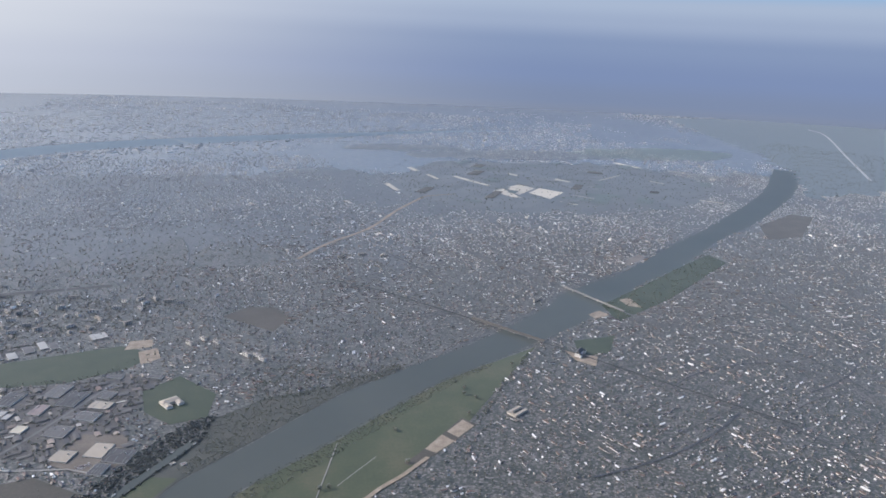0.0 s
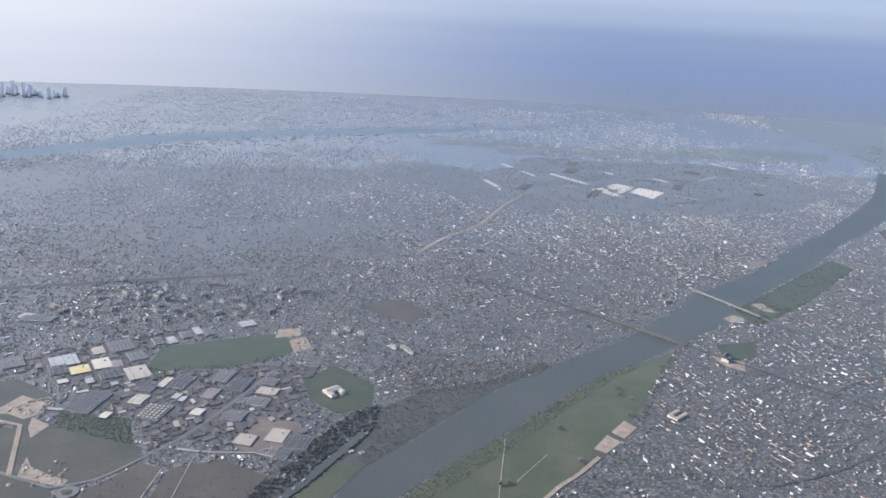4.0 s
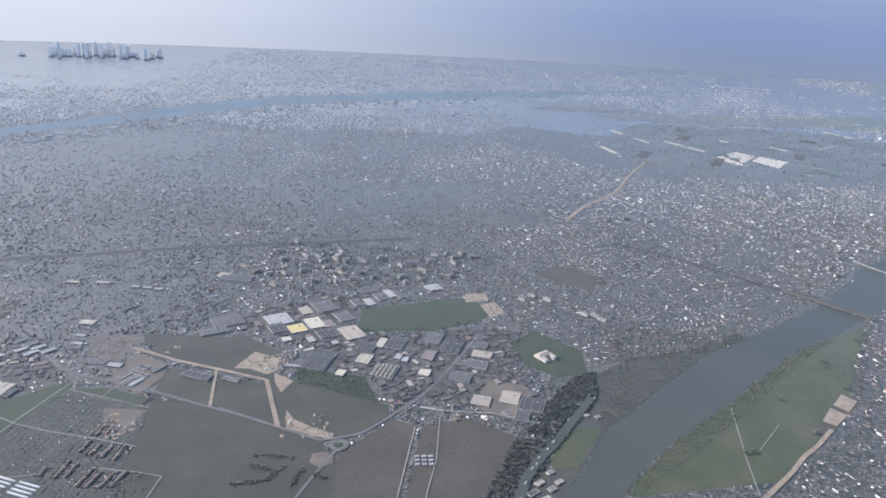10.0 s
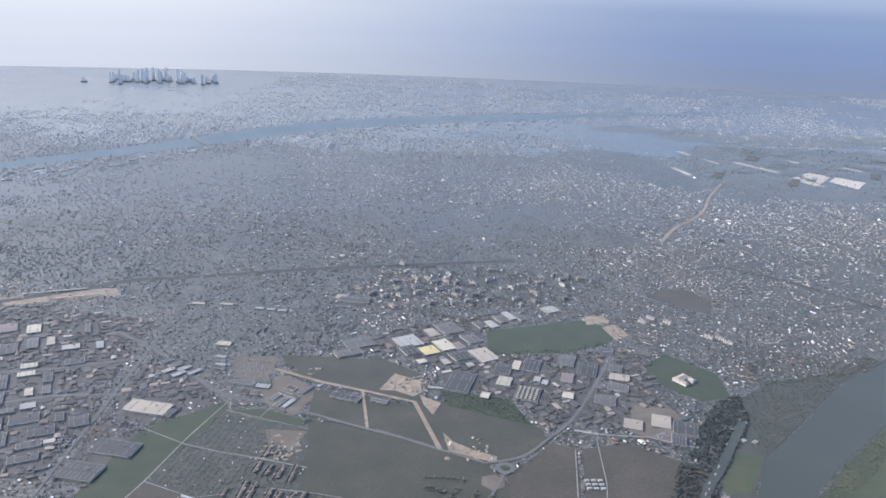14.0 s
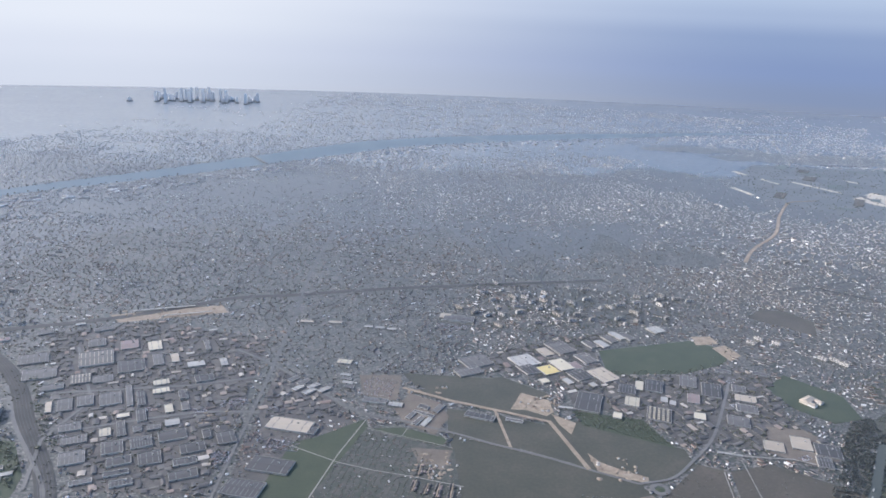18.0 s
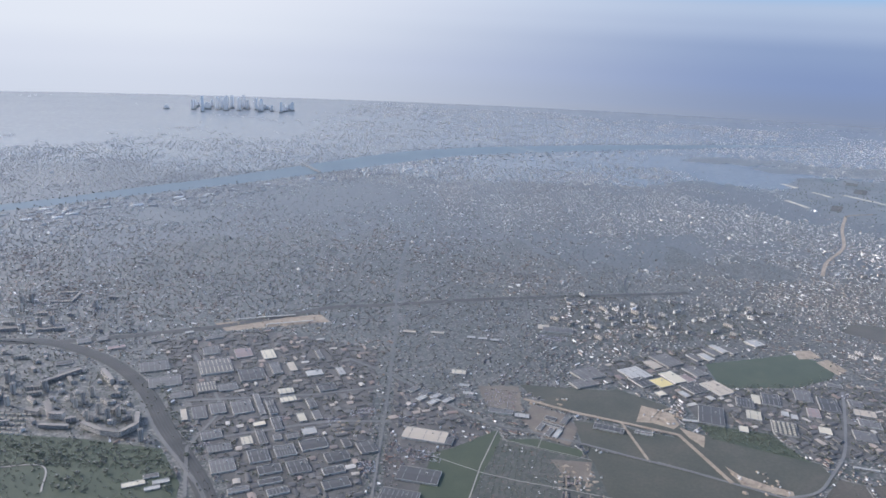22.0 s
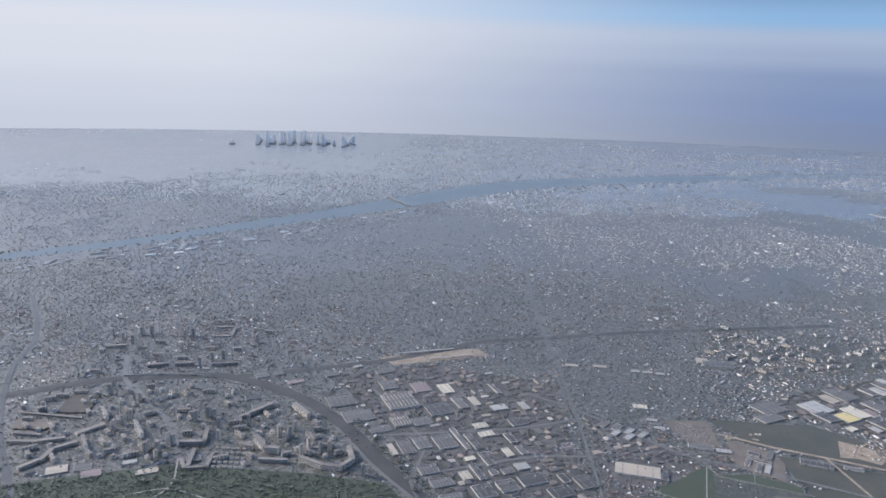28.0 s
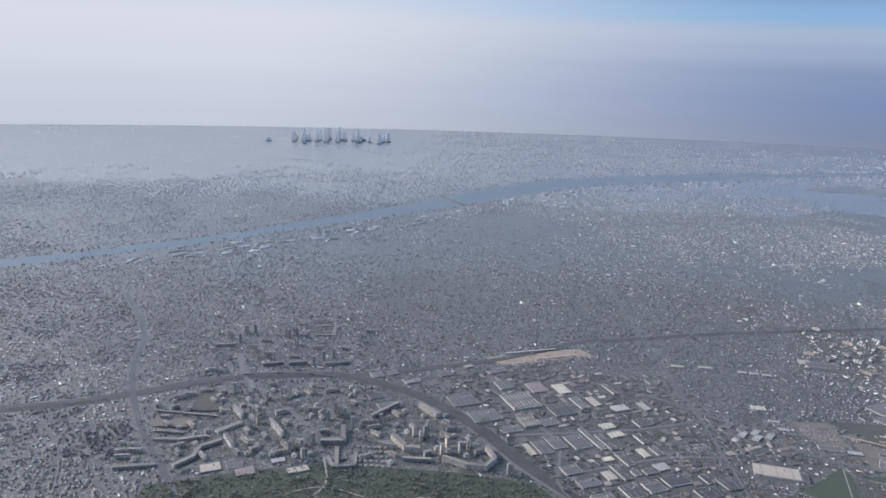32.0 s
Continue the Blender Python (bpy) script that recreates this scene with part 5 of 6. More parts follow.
TOWNS = [(750, 2350, 330, 420), (-250, 2900, 700, 420), (-900, 2050, 260, 240), (-560, 1700, 260, 130), (-120, 1330, 200, 130), (1780, 2800, 240, 320), (-1350, 1680, 220, 160)]    # x, y and half widths of close-built towns
OPEN = [(560, 1900, 520, 260), (1300, 2300, 420, 700), (900, 3500, 1100, 500), (-1900, 2400, 500, 700), (-950, 1190, 70, 40), (-60, 1010, 60, 40)]    # open or wooded land between them


def patchy(p):
    """How densely each place is built over, from 0 to 1.2: towns thin out into open land farther off."""
    n = np.array([noise.noise((a * 0.0035, b * 0.0035, 7.7)) + 0.6 * noise.noise((a * 0.011, b * 0.011, 2.2)) + 0.5 * noise.noise((a * 0.03, b * 0.03, 5.2)) for a, b in p[:, :2]])
    strength = np.clip((p[:, 1] - 500) / 900, 0.5, 1.0)
    near_town, near_open = np.zeros(len(p)), np.zeros(len(p))
    for x, y, w, d in TOWNS:
        near_town = np.maximum(near_town, np.clip(1.6 - np.hypot((p[:, 0] - x) / w, (p[:, 1] - y) / d), 0, 1))
    for x, y, w, d in OPEN:
        near_open = np.maximum(near_open, np.clip(2 - 1.6 * np.hypot((p[:, 0] - x) / w, (p[:, 1] - y) / d), 0, 1))
    beyond = np.clip((p[:, 1] - 2300) / 1200, 0, 1) + 2.5 * np.clip((p[:, 1] - 1900) / 700, 0, 1) * np.clip((-700 - p[:, 0]) / 700, 0, 1) + 2 * np.clip((p[:, 1] - 3300) / 300, 0, 1)
    return np.clip(0.85 + 1.5 * strength * n - 0.55 * beyond + 0.8 * near_town - 1.1 * near_open * (1 - near_town), 0.0, 1.3)


def plots(x0, y0, x1, y1, cell, along, across, seed, keep, poly=None):
    p = blocks(x0, y0, x1, y1, cell, along, across, seed)
    rng = np.random.default_rng(seed + 5)
    p = p[rng.random(len(p)) < keep * patchy(p)]
    # the sides that no view reaches stay open land
    p = p[(p[:, 0] > -850 - 0.67 * p[:, 1]) & (p[:, 0] < 60 + 0.98 * p[:, 1])]
    if poly:
        p = p[in_poly(p[:, 0], p[:, 1], poly)]
    for q in ESTATES:
        p = p[~in_poly(p[:, 0], p[:, 1], q)]
    p = p[free(p)]
    ok = np.ones(len(p), bool)
    for a, b, c in TAKEN:
        ok &= np.hypot(p[:, 0] - a, p[:, 1] - b) > c + 1.5
    return p[ok]


rng = np.random.default_rng(4)
near = plots(-1640, 380, 1160, 1240, 60, 2.7, 4.4, 11, 0.46)
near = near[(rng.random(len(near)) < (1260 - near[:, 1]) / 320) & ((near[:, 0] < 90) | (rng.random(len(near)) < 0.7))]
mid = plots(-2200, 920, 2100, 2120, 80, 3.9, 6.2, 12, 0.5)
mid = mid[(rng.random(len(mid)) < (mid[:, 1] - 900) / 330) & (rng.random(len(mid)) < (2130 - mid[:, 1]) / 400)]
far = plots(-3200, 1720, 3300, 4200, 130, 7.5, 11.5, 13, 0.42)
far = far[rng.random(len(far)) < (far[:, 1] - 1700) / 400]


def settle(p, w, d, h, name, label, wall=M_WALL, roof=M_ROOF):
    n = len(p)
    place = np.stack([p[:, 0], p[:, 1], np.zeros(n)], 1)
    turn = p[:, 2] + rng.normal(0, 0.06, n)
    size = np.stack([w * rng.uniform(0.75, 1.4, n), d * rng.uniform(0.8, 1.2, n), h * rng.uniform(0.8, 1.3, n)], 1)
    return swarm(name, HOUSE_V, HOUSE_F, HOUSE_M, place, turn, size, [wall, roof], label, "houses")


# the houses nearest to the flight line stand singly
VILLAS = []
for k, (wall, roof, word) in enumerate(((M_FACADE3, "pink", "white rendered house with a reddish tiled roof"), (M_FACADE, "dark", "pale rendered house with a dark slate roof"), (M_FACADE3, "grey", "white house with a grey roof in a garden"), (M_FACADE, "pink", "cream house with a reddish tiled roof"))):
    e = base("house", 0, -900, 0, word, "house", "detached houses")
    w, d, h = ((3.4, 2.7, 1.7), (4.2, 2.6, 1.8), (3.0, 3.0, 2.0), (3.8, 3.0, 1.6))[k]
    a, b = w / 2, d / 2
    body = part("body", [(-a, -b, 0), (a, -b, 0), (a, b, 0), (-a, b, 0), (-a, -b, h), (a, -b, h), (a, b, h), (-a, b, h), (-a, 0, h + .95), (a, 0, h + .95)], [(0, 1, 5, 4), (2, 3, 7, 6), (1, 2, 6, 9, 5), (3, 0, 4, 8, 7)], wall, e)
    o, lo, hi = .2, h - .1, h + 1.0
    top = part("roof", [(-a - o, -b - o, lo), (a + o, -b - o, lo), (a + o, 0, hi), (-a - o, 0, hi), (a + o, b + o, lo), (-a - o, b + o, lo), (-a - o, -b - o, lo - .12), (a + o, -b - o, lo - .12), (a + o, b + o, lo - .12), (-a - o, b + o, lo - .12)], [(0, 1, 2, 3), (3, 2, 4, 5), (0, 6, 7, 1), (5, 4, 8, 9)], M_CLAD[roof], e)
    part("chimney", *box(a * .5, .1, h + .3, a * .5 + .35, .5, h + 1.5), M_CLAD["pink"], top)
    part("window_band", *box(-a + .4, -b - .03, h * .55, a - .4, b + .03, h * .8), M_GLASS, body)
    e.scale = (0.6, 0.6, 0.6)
    VILLAS.append(e)
close = ((near[:, 0] > 40) & (near[:, 0] < 420) & (near[:, 1] < 520)) | ((near[:, 0] < -1010) & (near[:, 1] < 560) & (near[:, 0] > -1090))
chosen = np.nonzero(close)[0][:300]
for n, i in enumerate(chosen):
    x, y, a = near[i]
    copy_thing(VILLAS[n % 4], pose(x, y, 0, 0, 0, math.degrees(a) + rng.normal(0, 4)))
near = np.delete(near, chosen, 0)
for e in VILLAS:
    for o in (*e.children_recursive, e):
        bpy.data.objects.remove(o)

long = rng.random(len(near)) < np.where(near[:, 0] > 60, .2, .07)
settle(near[long], 4.4, 1.5, 1.3, "terraced_houses", "rows of tan terraced houses among detached ones")
near = near[~long]
settle(near, 1.65, 1.25, 1.1, "houses", "detached suburban houses with pitched roofs along streets")
below = plots(-900, -80, 100, 380, 60, 3.6, 5.4, 14, 0.42)
settle(below, 1.7, 1.3, 1.1, "houses_below", "suburban houses under the flight line")
settle(mid, 2.1, 1.5, 1.1, "houses_beyond", "suburban houses with pitched roofs, paled to look hazy", M_WALL_FAR, M_ROOF_FAR)
settle(far, 4.0, 2.2, 1.0, "houses_distant", "distant town roofs paled to look hazy", M_WALL_FAR, M_ROOF_FAR)


def clump(seed):
    """A small uneven bush of few faces."""
    r = np.random.default_rng(seed)
    v = [(r.uniform(.35, .6) * math.cos(k * 1.257), r.uniform(.35, .6) * math.sin(k * 1.257), r.uniform(.3, .55)) for k in range(5)] + [(.05, .03, 1.0), (0, 0, 0)]
    f = [(k, (k + 1) % 5, 5) for k in range(5)] + [((k + 1) % 5, k, 6) for k in range(5)]
    return np.array(v), f, [0] * 10


def grove(p, lo, hi, name, label, lumps, seed, leaf=M_LEAF):
    n = len(p)
    v, f, m = crown(seed, lumps) if lumps else clump(seed)
    r = rng.uniform(lo, hi, n)
    place = np.stack([p[:, 0], p[:, 1], np.zeros(n)], 1)
    return swarm(name, v, f, m, place, rng.uniform(0, 6.28, n), np.stack([r * 1.1, r * 1.1, r], 1), [leaf, M_BARK], label, "trees")


def scatter(x0, y0, x1, y1, n, seed):
    r = np.random.default_rng(seed)
    p = np.stack([r.uniform(x0, x1, n), r.uniform(y0, y1, n)], 1)
    return p[(p[:, 0] > -850 - 0.67 * p[:, 1]) & (p[:, 0] < 60 + 0.98 * p[:, 1])]


tn = scatter(-1640, 380, 1160, 1100, 30000, 21)
tn = tn[free(tn) & (rng.random(len(tn)) < (1130 - tn[:, 1]) / 350)]
for a, b, c in TAKEN:
    tn = tn[np.hypot(tn[:, 0] - a, tn[:, 1] - b) > c]
grove(tn, 0.8, 1.9, "garden_trees", "garden and street trees between the houses", 1, 2, M_TWIGS)
tb = scatter(-1640, 380, 1160, 1100, 44000, 23)
tb = tb[free(tb) & (rng.random(len(tb)) < (1110 - tb[:, 1]) / 350)]
grove(tb, 0.5, 1.2, "garden_shrubs", "shrubs and small trees in gardens", 0, 4)
tu = scatter(-900, -80, 100, 385, 2500, 24)
grove(tu[free(tu)], 0.9, 2.4, "trees_below", "garden trees under the flight line", 1, 5)
tm = scatter(-2200, 800, 2000, 2000, 26000, 22)
tm = tm[free(tm) & (rng.random(len(tm)) < (2000 - tm[:, 1]) / 900)]
grove(tm[::2], 1.2, 2.4, "trees_beyond", "bare garden trees in hazy distance", 0, 3, M_TWIGS)
tk = tm[1::2]
grove(tk[tk[:, 1] < 1400], 0.8, 1.8, "bushes_beyond", "dark gardens and bushes in hazy distance", 0, 6)


SIDE_ARM = [(-160, 375), (-142, 420), (-130, 440), (-114, 461), (-93, 491), (-72, 522), (-66, 519), (-88, 487), (-108, 457), (-124, 437), (-136, 417), (-152, 372)]


def wood(name, poly, n, lo, hi, label, seed, lumps=3, leaf=M_LEAF):
    """A dense wood: many trees in one piece."""
    r = np.random.default_rng(seed)
    xs, ys = [q[0] for q in poly], [q[1] for q in poly]
    p = np.stack([r.uniform(min(xs), max(xs), n), r.uniform(min(ys), max(ys), n)], 1)
    p = p[in_poly(p[:, 0], p[:, 1], poly)]
    return grove(p[~in_poly(p[:, 0], p[:, 1], SIDE_ARM)], lo * 0.72, hi * 0.72, name, label, lumps, seed, leaf)


wood("riverside_wood", [(-79, 550), (-54, 565), (-62, 520), (-84, 490), (-110, 452), (-134, 416), (-150, 380), (-178, 380), (-155, 430), (-142, 458), (-120, 485), (-104, 515)], 6000, 1.3, 2.7, "dense dark wood beside a side arm of the river", 41, 2, M_WOOD)
wood("bank_trees", [(-58, 556), (-14, 588), (45, 604), (104, 638), (110, 634), (47, 588), (-20, 523), (-70, 476), (-76, 486), (-62, 516)], 6500, 0.6, 1.7, "scrub and trees on the river bank", 42, 2)
wood("near_bank_trees", [(-82, 400), (-67, 421), (-22, 465), (40, 516), (90, 561), (142, 604), (190, 634), (196, 628), (150, 594), (99, 547), (52, 504), (-6, 452), (-60, 410), (-74, 396)], 15000, 0.7, 1.8, "soft dark belt of trees along the river bank", 43, 2)
wood("park_wood", [(-1000, 470), (-960, 484), (-880, 510), (-778, 505), (-720, 496), (-700, 470), (-800, 470), (-900, 455), (-1000, 430)], 4600, 1.1, 2.5, "wooded belt of a municipal park", 44, 2)
wood("park_grove", [(-1000, 440), (-900, 458), (-800, 472), (-700, 468), (-690, 440), (-700, 395), (-1000, 385)], 1300, 1.0, 2.4, "loose groves of a municipal park", 59, 2)
wood("orchard", [(-303, 563), (-248, 551), (-236, 512), (-298, 540)], 1300, 0.7, 1.5, "orchard of small round trees", 45, 2)
wood("meadow_edge_trees", [(250, 668), (204, 608), (150, 530), (156, 524), (212, 604), (258, 664)], 1300, 1.2, 2.6, "trees along the edge of the meadow", 46, 2)
wood("railway_trees", [(-760, 600), (-715, 525), (-690, 490), (-684, 494), (-708, 530), (-748, 598)], 500, 1.8, 3.4, "trees lining the railway cutting", 47)
wood("estate_trees", [(-1040, 495), (-1045, 585), (-1000, 640), (-880, 655), (-785, 605), (-745, 560), (-740, 515), (-800, 512), (-900, 517)], 1500, 1.2, 2.4, "trees between the blocks of flats", 48, 2)
wood("hill_trees", [(-394, 735), (-365, 880), (-272, 869), (-105, 847), (-149, 760), (-200, 745), (-289, 735)], 1500, 1.2, 2.4, "gardens and trees between white flats", 49, 2)
wood("park_edge_trees", [(-257, 628), (-184, 634), (-141, 657), (-112, 692), (-122, 700), (-150, 668), (-186, 645), (-255, 638)], 420, 1.4, 2.8, "trees round a sports park", 51, 2)
wood("river_scrub_trees", [(-30, 640), (7, 650), (51, 640), (125, 645), (90, 612), (19, 590), (-30, 580)], 900, 1.0, 2.4, "bare scrub trees beside the river", 54, 2)
wood("island_trees", [(374, 778), (470, 850), (570, 928), (634, 974), (641, 933), (469, 789), (372, 725)], 1300, 1.6, 3.2, "trees on a riverside meadow", 55, 2)
wood("rail_bank", [(-800, 640), (-765, 600), (-735, 560), (-705, 512), (-676, 470), (-655, 430), (-664, 428), (-690, 470), (-716, 512), (-748, 562), (-776, 600), (-812, 636)], 700, 1.0, 2.2, "scrub along the railway embankment", 56, 2)
wood("rail_bank_2", [(-880, 690), (-830, 668), (-795, 640), (-790, 648), (-830, 676), (-878, 697)], 260, 1.0, 2.2, "scrub along the railway embankment", 57, 2)
wood("scrub", [(-262, 447), (-224, 488), (-150, 488), (-125, 455), (-140, 380), (-262, 380)], 260, 0.6, 1.6, "low scrub on fallow fields", 52, 2)
for i, (a, b) in enumerate((((-318, 445), (-288, 442)), ((-318, 434), (-304, 429)), ((-328, 414), (-308, 418)), ((-296, 432), (-306, 416)), ((-283, 430), (-290, 412)), ((-275, 424), (-268, 420)))):
    k = rng.random(60)
    grove(np.stack([a[0] + (b[0] - a[0]) * k, a[1] + (b[1] - a[1]) * k], 1) + rng.normal(0, 1.1, (60, 2)), 0.5, 1.3, "bramble_patch", "dark bramble and scrub on a fallow field", 1, 58 + i)
wood("forest_trees", [(1130, 1380), (1412, 1440), (1900, 1900), (1700, 2300), (1450, 2100), (1330, 1720)], 2600, 2.0, 4.0, "trees of a distant forest", 53, 0)

for k, poly in enumerate(INDUSTRY[:2]):
    xs, ys = [q[0] for q in poly], [q[1] for q in poly]
    r = np.random.default_rng(66 + k)
    yt = np.stack([r.uniform(min(xs), max(xs), 3600), r.uniform(min(ys), max(ys), 3600)], 1)
    yt = yt[in_poly(yt[:, 0], yt[:, 1], poly)]
    yt = yt[free(yt)]
    for a, b, c in TAKEN:
        yt = yt[np.hypot(yt[:, 0] - a, yt[:, 1] - b) > c * 1.05]
    grove(yt[:700], 0.8, 2.0, "yard_trees", "trees and scrub between industrial halls", 2, 67 + k)
# pale slabs and long roofs in the farther town
rs = np.random.default_rng(61)
sp = scatter(-2300, 820, 2000, 3300, 7000, 62)
sp = sp[free(sp) & (rs.random(len(sp)) < patchy(sp) - 0.25)]
n = len(sp)
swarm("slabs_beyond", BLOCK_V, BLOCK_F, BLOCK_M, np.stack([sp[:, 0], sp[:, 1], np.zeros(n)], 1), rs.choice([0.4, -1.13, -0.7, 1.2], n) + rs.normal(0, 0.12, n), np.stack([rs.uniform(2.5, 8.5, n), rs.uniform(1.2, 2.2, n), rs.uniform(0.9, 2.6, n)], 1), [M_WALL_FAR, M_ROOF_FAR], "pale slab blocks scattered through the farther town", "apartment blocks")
bank = smooth(FAR_LO)[12:60]
pts = np.array([(x + rs.normal(30, 22), y - abs(rs.normal(45, 28))) for x, y in bank for k in range(3)])
pts = pts[free(pts)]
n = len(pts)
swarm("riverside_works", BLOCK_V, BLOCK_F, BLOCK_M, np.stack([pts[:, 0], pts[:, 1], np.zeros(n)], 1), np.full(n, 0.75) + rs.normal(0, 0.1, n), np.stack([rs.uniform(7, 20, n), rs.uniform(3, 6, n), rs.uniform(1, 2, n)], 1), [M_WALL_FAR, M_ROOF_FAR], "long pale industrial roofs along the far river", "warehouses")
far_trees = np.array([(x + rs.normal(0, 6), y + rs.normal(0, 6)) for x, y in smooth(FAR_LO, 20) + smooth(FAR_UP, 20)])
grove(far_trees, 1.4, 2.8, "far_bank_trees", "dark trees lining the far river", 1, 63, M_TWIGS)
pl = scatter(240, 1270, 990, 1840, 2600, 64)
pl = pl[in_poly(pl[:, 0], pl[:, 1], PLAIN)]
grove(pl[:1300], 1.0, 2.4, "plain_hedges", "hedges and bushes between market-garden plots", 1, 65)



# ---- small things on the ground ----
GARDENS = [(-497, 439), (-470, 523), (-436, 512), (-432, 500), (-410, 472), (-401, 470), (-398, 430), (-378, 424), (-374, 335), (-495, 335), (-478, 395), (-464, 420)]
rs = np.random.default_rng(71)
u, w = np.meshgrid(np.arange(-45, 125, 1.15), np.arange(-150, 130, 4.4))
du, dw = np.array([.95, -.31]), np.array([.2, .98])
HEDGE = np.array([-460, 440]) + w.ravel()[:, None] * du + (u.ravel() - 40)[:, None] * dw + rs.normal(0, .55, (u.size, 2))
HEDGE = HEDGE[in_poly(HEDGE[:, 0], HEDGE[:, 1], GARDENS)]
HEDGE = HEDGE[(rs.random(len(HEDGE)) < 0.8) & ~near_line(HEDGE[:, 0], HEDGE[:, 1], [(-484, 480), (-458, 471), (-433, 465), (-396, 454)], 2.0)]
grove(HEDGE, 0.3, 0.95, "allotment_hedges", "hedges and fruit trees of allotment plots", 1, 72)
HUT_P = HEDGE[rs.random(len(HEDGE)) < 0.16] + np.array([1.6, .5])
n = len(HUT_P)
swarm("garden_huts", HOUSE_V, HOUSE_F, HOUSE_M, np.stack([HUT_P[:, 0], HUT_P[:, 1], np.zeros(n)], 1), np.full(n, -0.3), np.stack([rs.uniform(.6, 1.3, n), rs.uniform(.5, .9, n), rs.uniform(.6, .9, n)], 1), [M_FACADE2, M_ROOF], "small wooden huts on allotment plots", "huts")
# garden lanes, each with a dark row of sheds beside it
LANES = (((-428, 460), (-431, 447)), ((-420, 456), (-423, 444)), ((-412, 457), (-415, 441)), ((-403, 457), (-406, 438)), ((-433, 438), (-435, 420)), ((-426, 437), (-429, 420)), ((-416, 429), (-419, 411)), ((-409, 427), (-413, 410)), ((-400, 427), (-405, 410)), ((-394, 427), (-398, 411)), ((-425, 479), (-427, 466)), ((-419, 475), (-421, 468)), ((-444, 431), (-446, 422)))
for a, b in LANES:
    strip("garden_lane", [a, b], 0.75, 0.12, M_SAND, "pale lane between garden sheds", "path", curve=False)
    n = int(math.dist(a, b) / 2.6)
    turn = math.degrees(math.atan2(b[1] - a[1], b[0] - a[0]))
    for side in (1.7, -1.6):
        for i in range(n):
            k = (i + .5) / n
            if rs.random() < 0.15:
                continue
            e = base("garden_shed", a[0] + (b[0] - a[0]) * k + side, a[1] + (b[1] - a[1]) * k, turn + rs.normal(0, 3), "dark garden shed in a row beside a lane", "shed", "garden sheds")
            h = rs.uniform(.6, 1.0)
            part("body", *box(-1.05, -.75, 0, 1.05, .75, h), M_CLAD["dark"], e)
            part("roof", [(-1.15, -.85, h), (1.15, -.85, h), (1.15, .85, h), (-1.15, .85, h), (-1.15, 0, h + .4), (1.15, 0, h + .4)], [(0, 1, 5, 4), (2, 3, 4, 5), (1, 2, 5), (3, 0, 4)], M_CLAD["dark" if rs.random() < .75 else "pink"], e)
# white polytunnels
ARCH = [(math.cos(math.pi * i / 8), math.sin(math.pi * i / 8)) for i in range(9)]
for (x, y), (sx, sy), l, count in (((-463, 420), (-1.6, -3.0), 15, 4), ((-446, 414), (-1.0, -3.2), 15, 4), ((-464, 401), (-1.2, -3.1), 14, 4), ((-484, 408), (-1.0, -3.2), 6, 1)):
    for i in range(count):
        e = base("polytunnel", x + sx * i, y + sy * i, -21, "long white plastic polytunnel in a nursery", "polytunnel", "nursery tunnels")
        v = [(s * l / 2, .85 * c, 1.0 * q) for s in (-1, 1) for c, q in ARCH]
        cover = part("cover", v, [(k, k + 1, k + 10, k + 9) for k in range(8)], M_POLY, e, "white plastic cover")
        part("end_wall", v[:9], [tuple(range(9))], M_POLY, e)
        part("end_wall", v[9:], [tuple(range(9))], M_POLY, e)
        for k in range(6):
            px = -l / 2 + l * (k + .5) / 6
            part("hoop", [(px + q * .08, .88 * c, 1.03 * z) for q in (-1, 1) for c, z in ARCH], [(m, m + 1, m + 10, m + 9) for m in range(8)], M_CLAD["grey"], cover)
# boats moored in the side arm
for x, y, l, turn in ((-70, 523, 3.2, 58), (-67, 519, 3.6, 56), (-82, 508, 3.0, 56), (-112, 460, 5.0, 56), (-118, 451, 3.4, 54), (-126, 441, 4.2, 55), (-133, 429, 5.0, 60), (-129, 434, 3.0, 60), (-95, 488, 3.4, 56), (-140, 414, 4.6, 62), (-146, 398, 4.6, 66)):
    e = base("houseboat", x, y, turn, "white houseboat moored in a side arm", "boat", "moored boats")
    a, b = l / 2, .62
    part("hull", [(-a, -b, .25), (a * .7, -b, .25), (a, 0, .25), (a * .7, b, .25), (-a, b, .25), (-a, -b, .8), (a * .7, -b, .8), (a * 1.08, 0, .9), (a * .7, b, .8), (-a, b, .8)], [(0, 1, 6, 5), (1, 2, 7, 6), (2, 3, 8, 7), (3, 4, 9, 8), (4, 0, 5, 9), (5, 6, 7, 8, 9)], M_CLAD["dark"], e)
    cabin = part("cabin", *box(-a * .8, -b * .75, .8, a * .45, b * .75, 1.35), M_FACADE3, e)
    part("roof", *box(-a * .85, -b * .85, 1.35, a * .5, b * .85, 1.45), M_CLAD["white"], cabin)
# houses on the spit between the two arms
for x, y, w, d, roof in ((-131, 414, 7, 4, "tan"), (-124, 408, 6, 4, "pink"), (-118, 415, 6, 3.5, "tan"), (-122, 425, 5, 3, "pink"), (-137, 404, 8, 4, "grey"), (-80, 494, 4, 3, "tan"), (-72, 492, 4, 3, "pink"), (-130, 398, 7, 4, "tan")):
    shed(x, y, w, d, 35, 2.2, roof, 0)

CAR_V, CAR_F = boxes((-.46, -.19, .04, .46, .19, .18), (-.24, -.17, .18, .22, .17, .3))


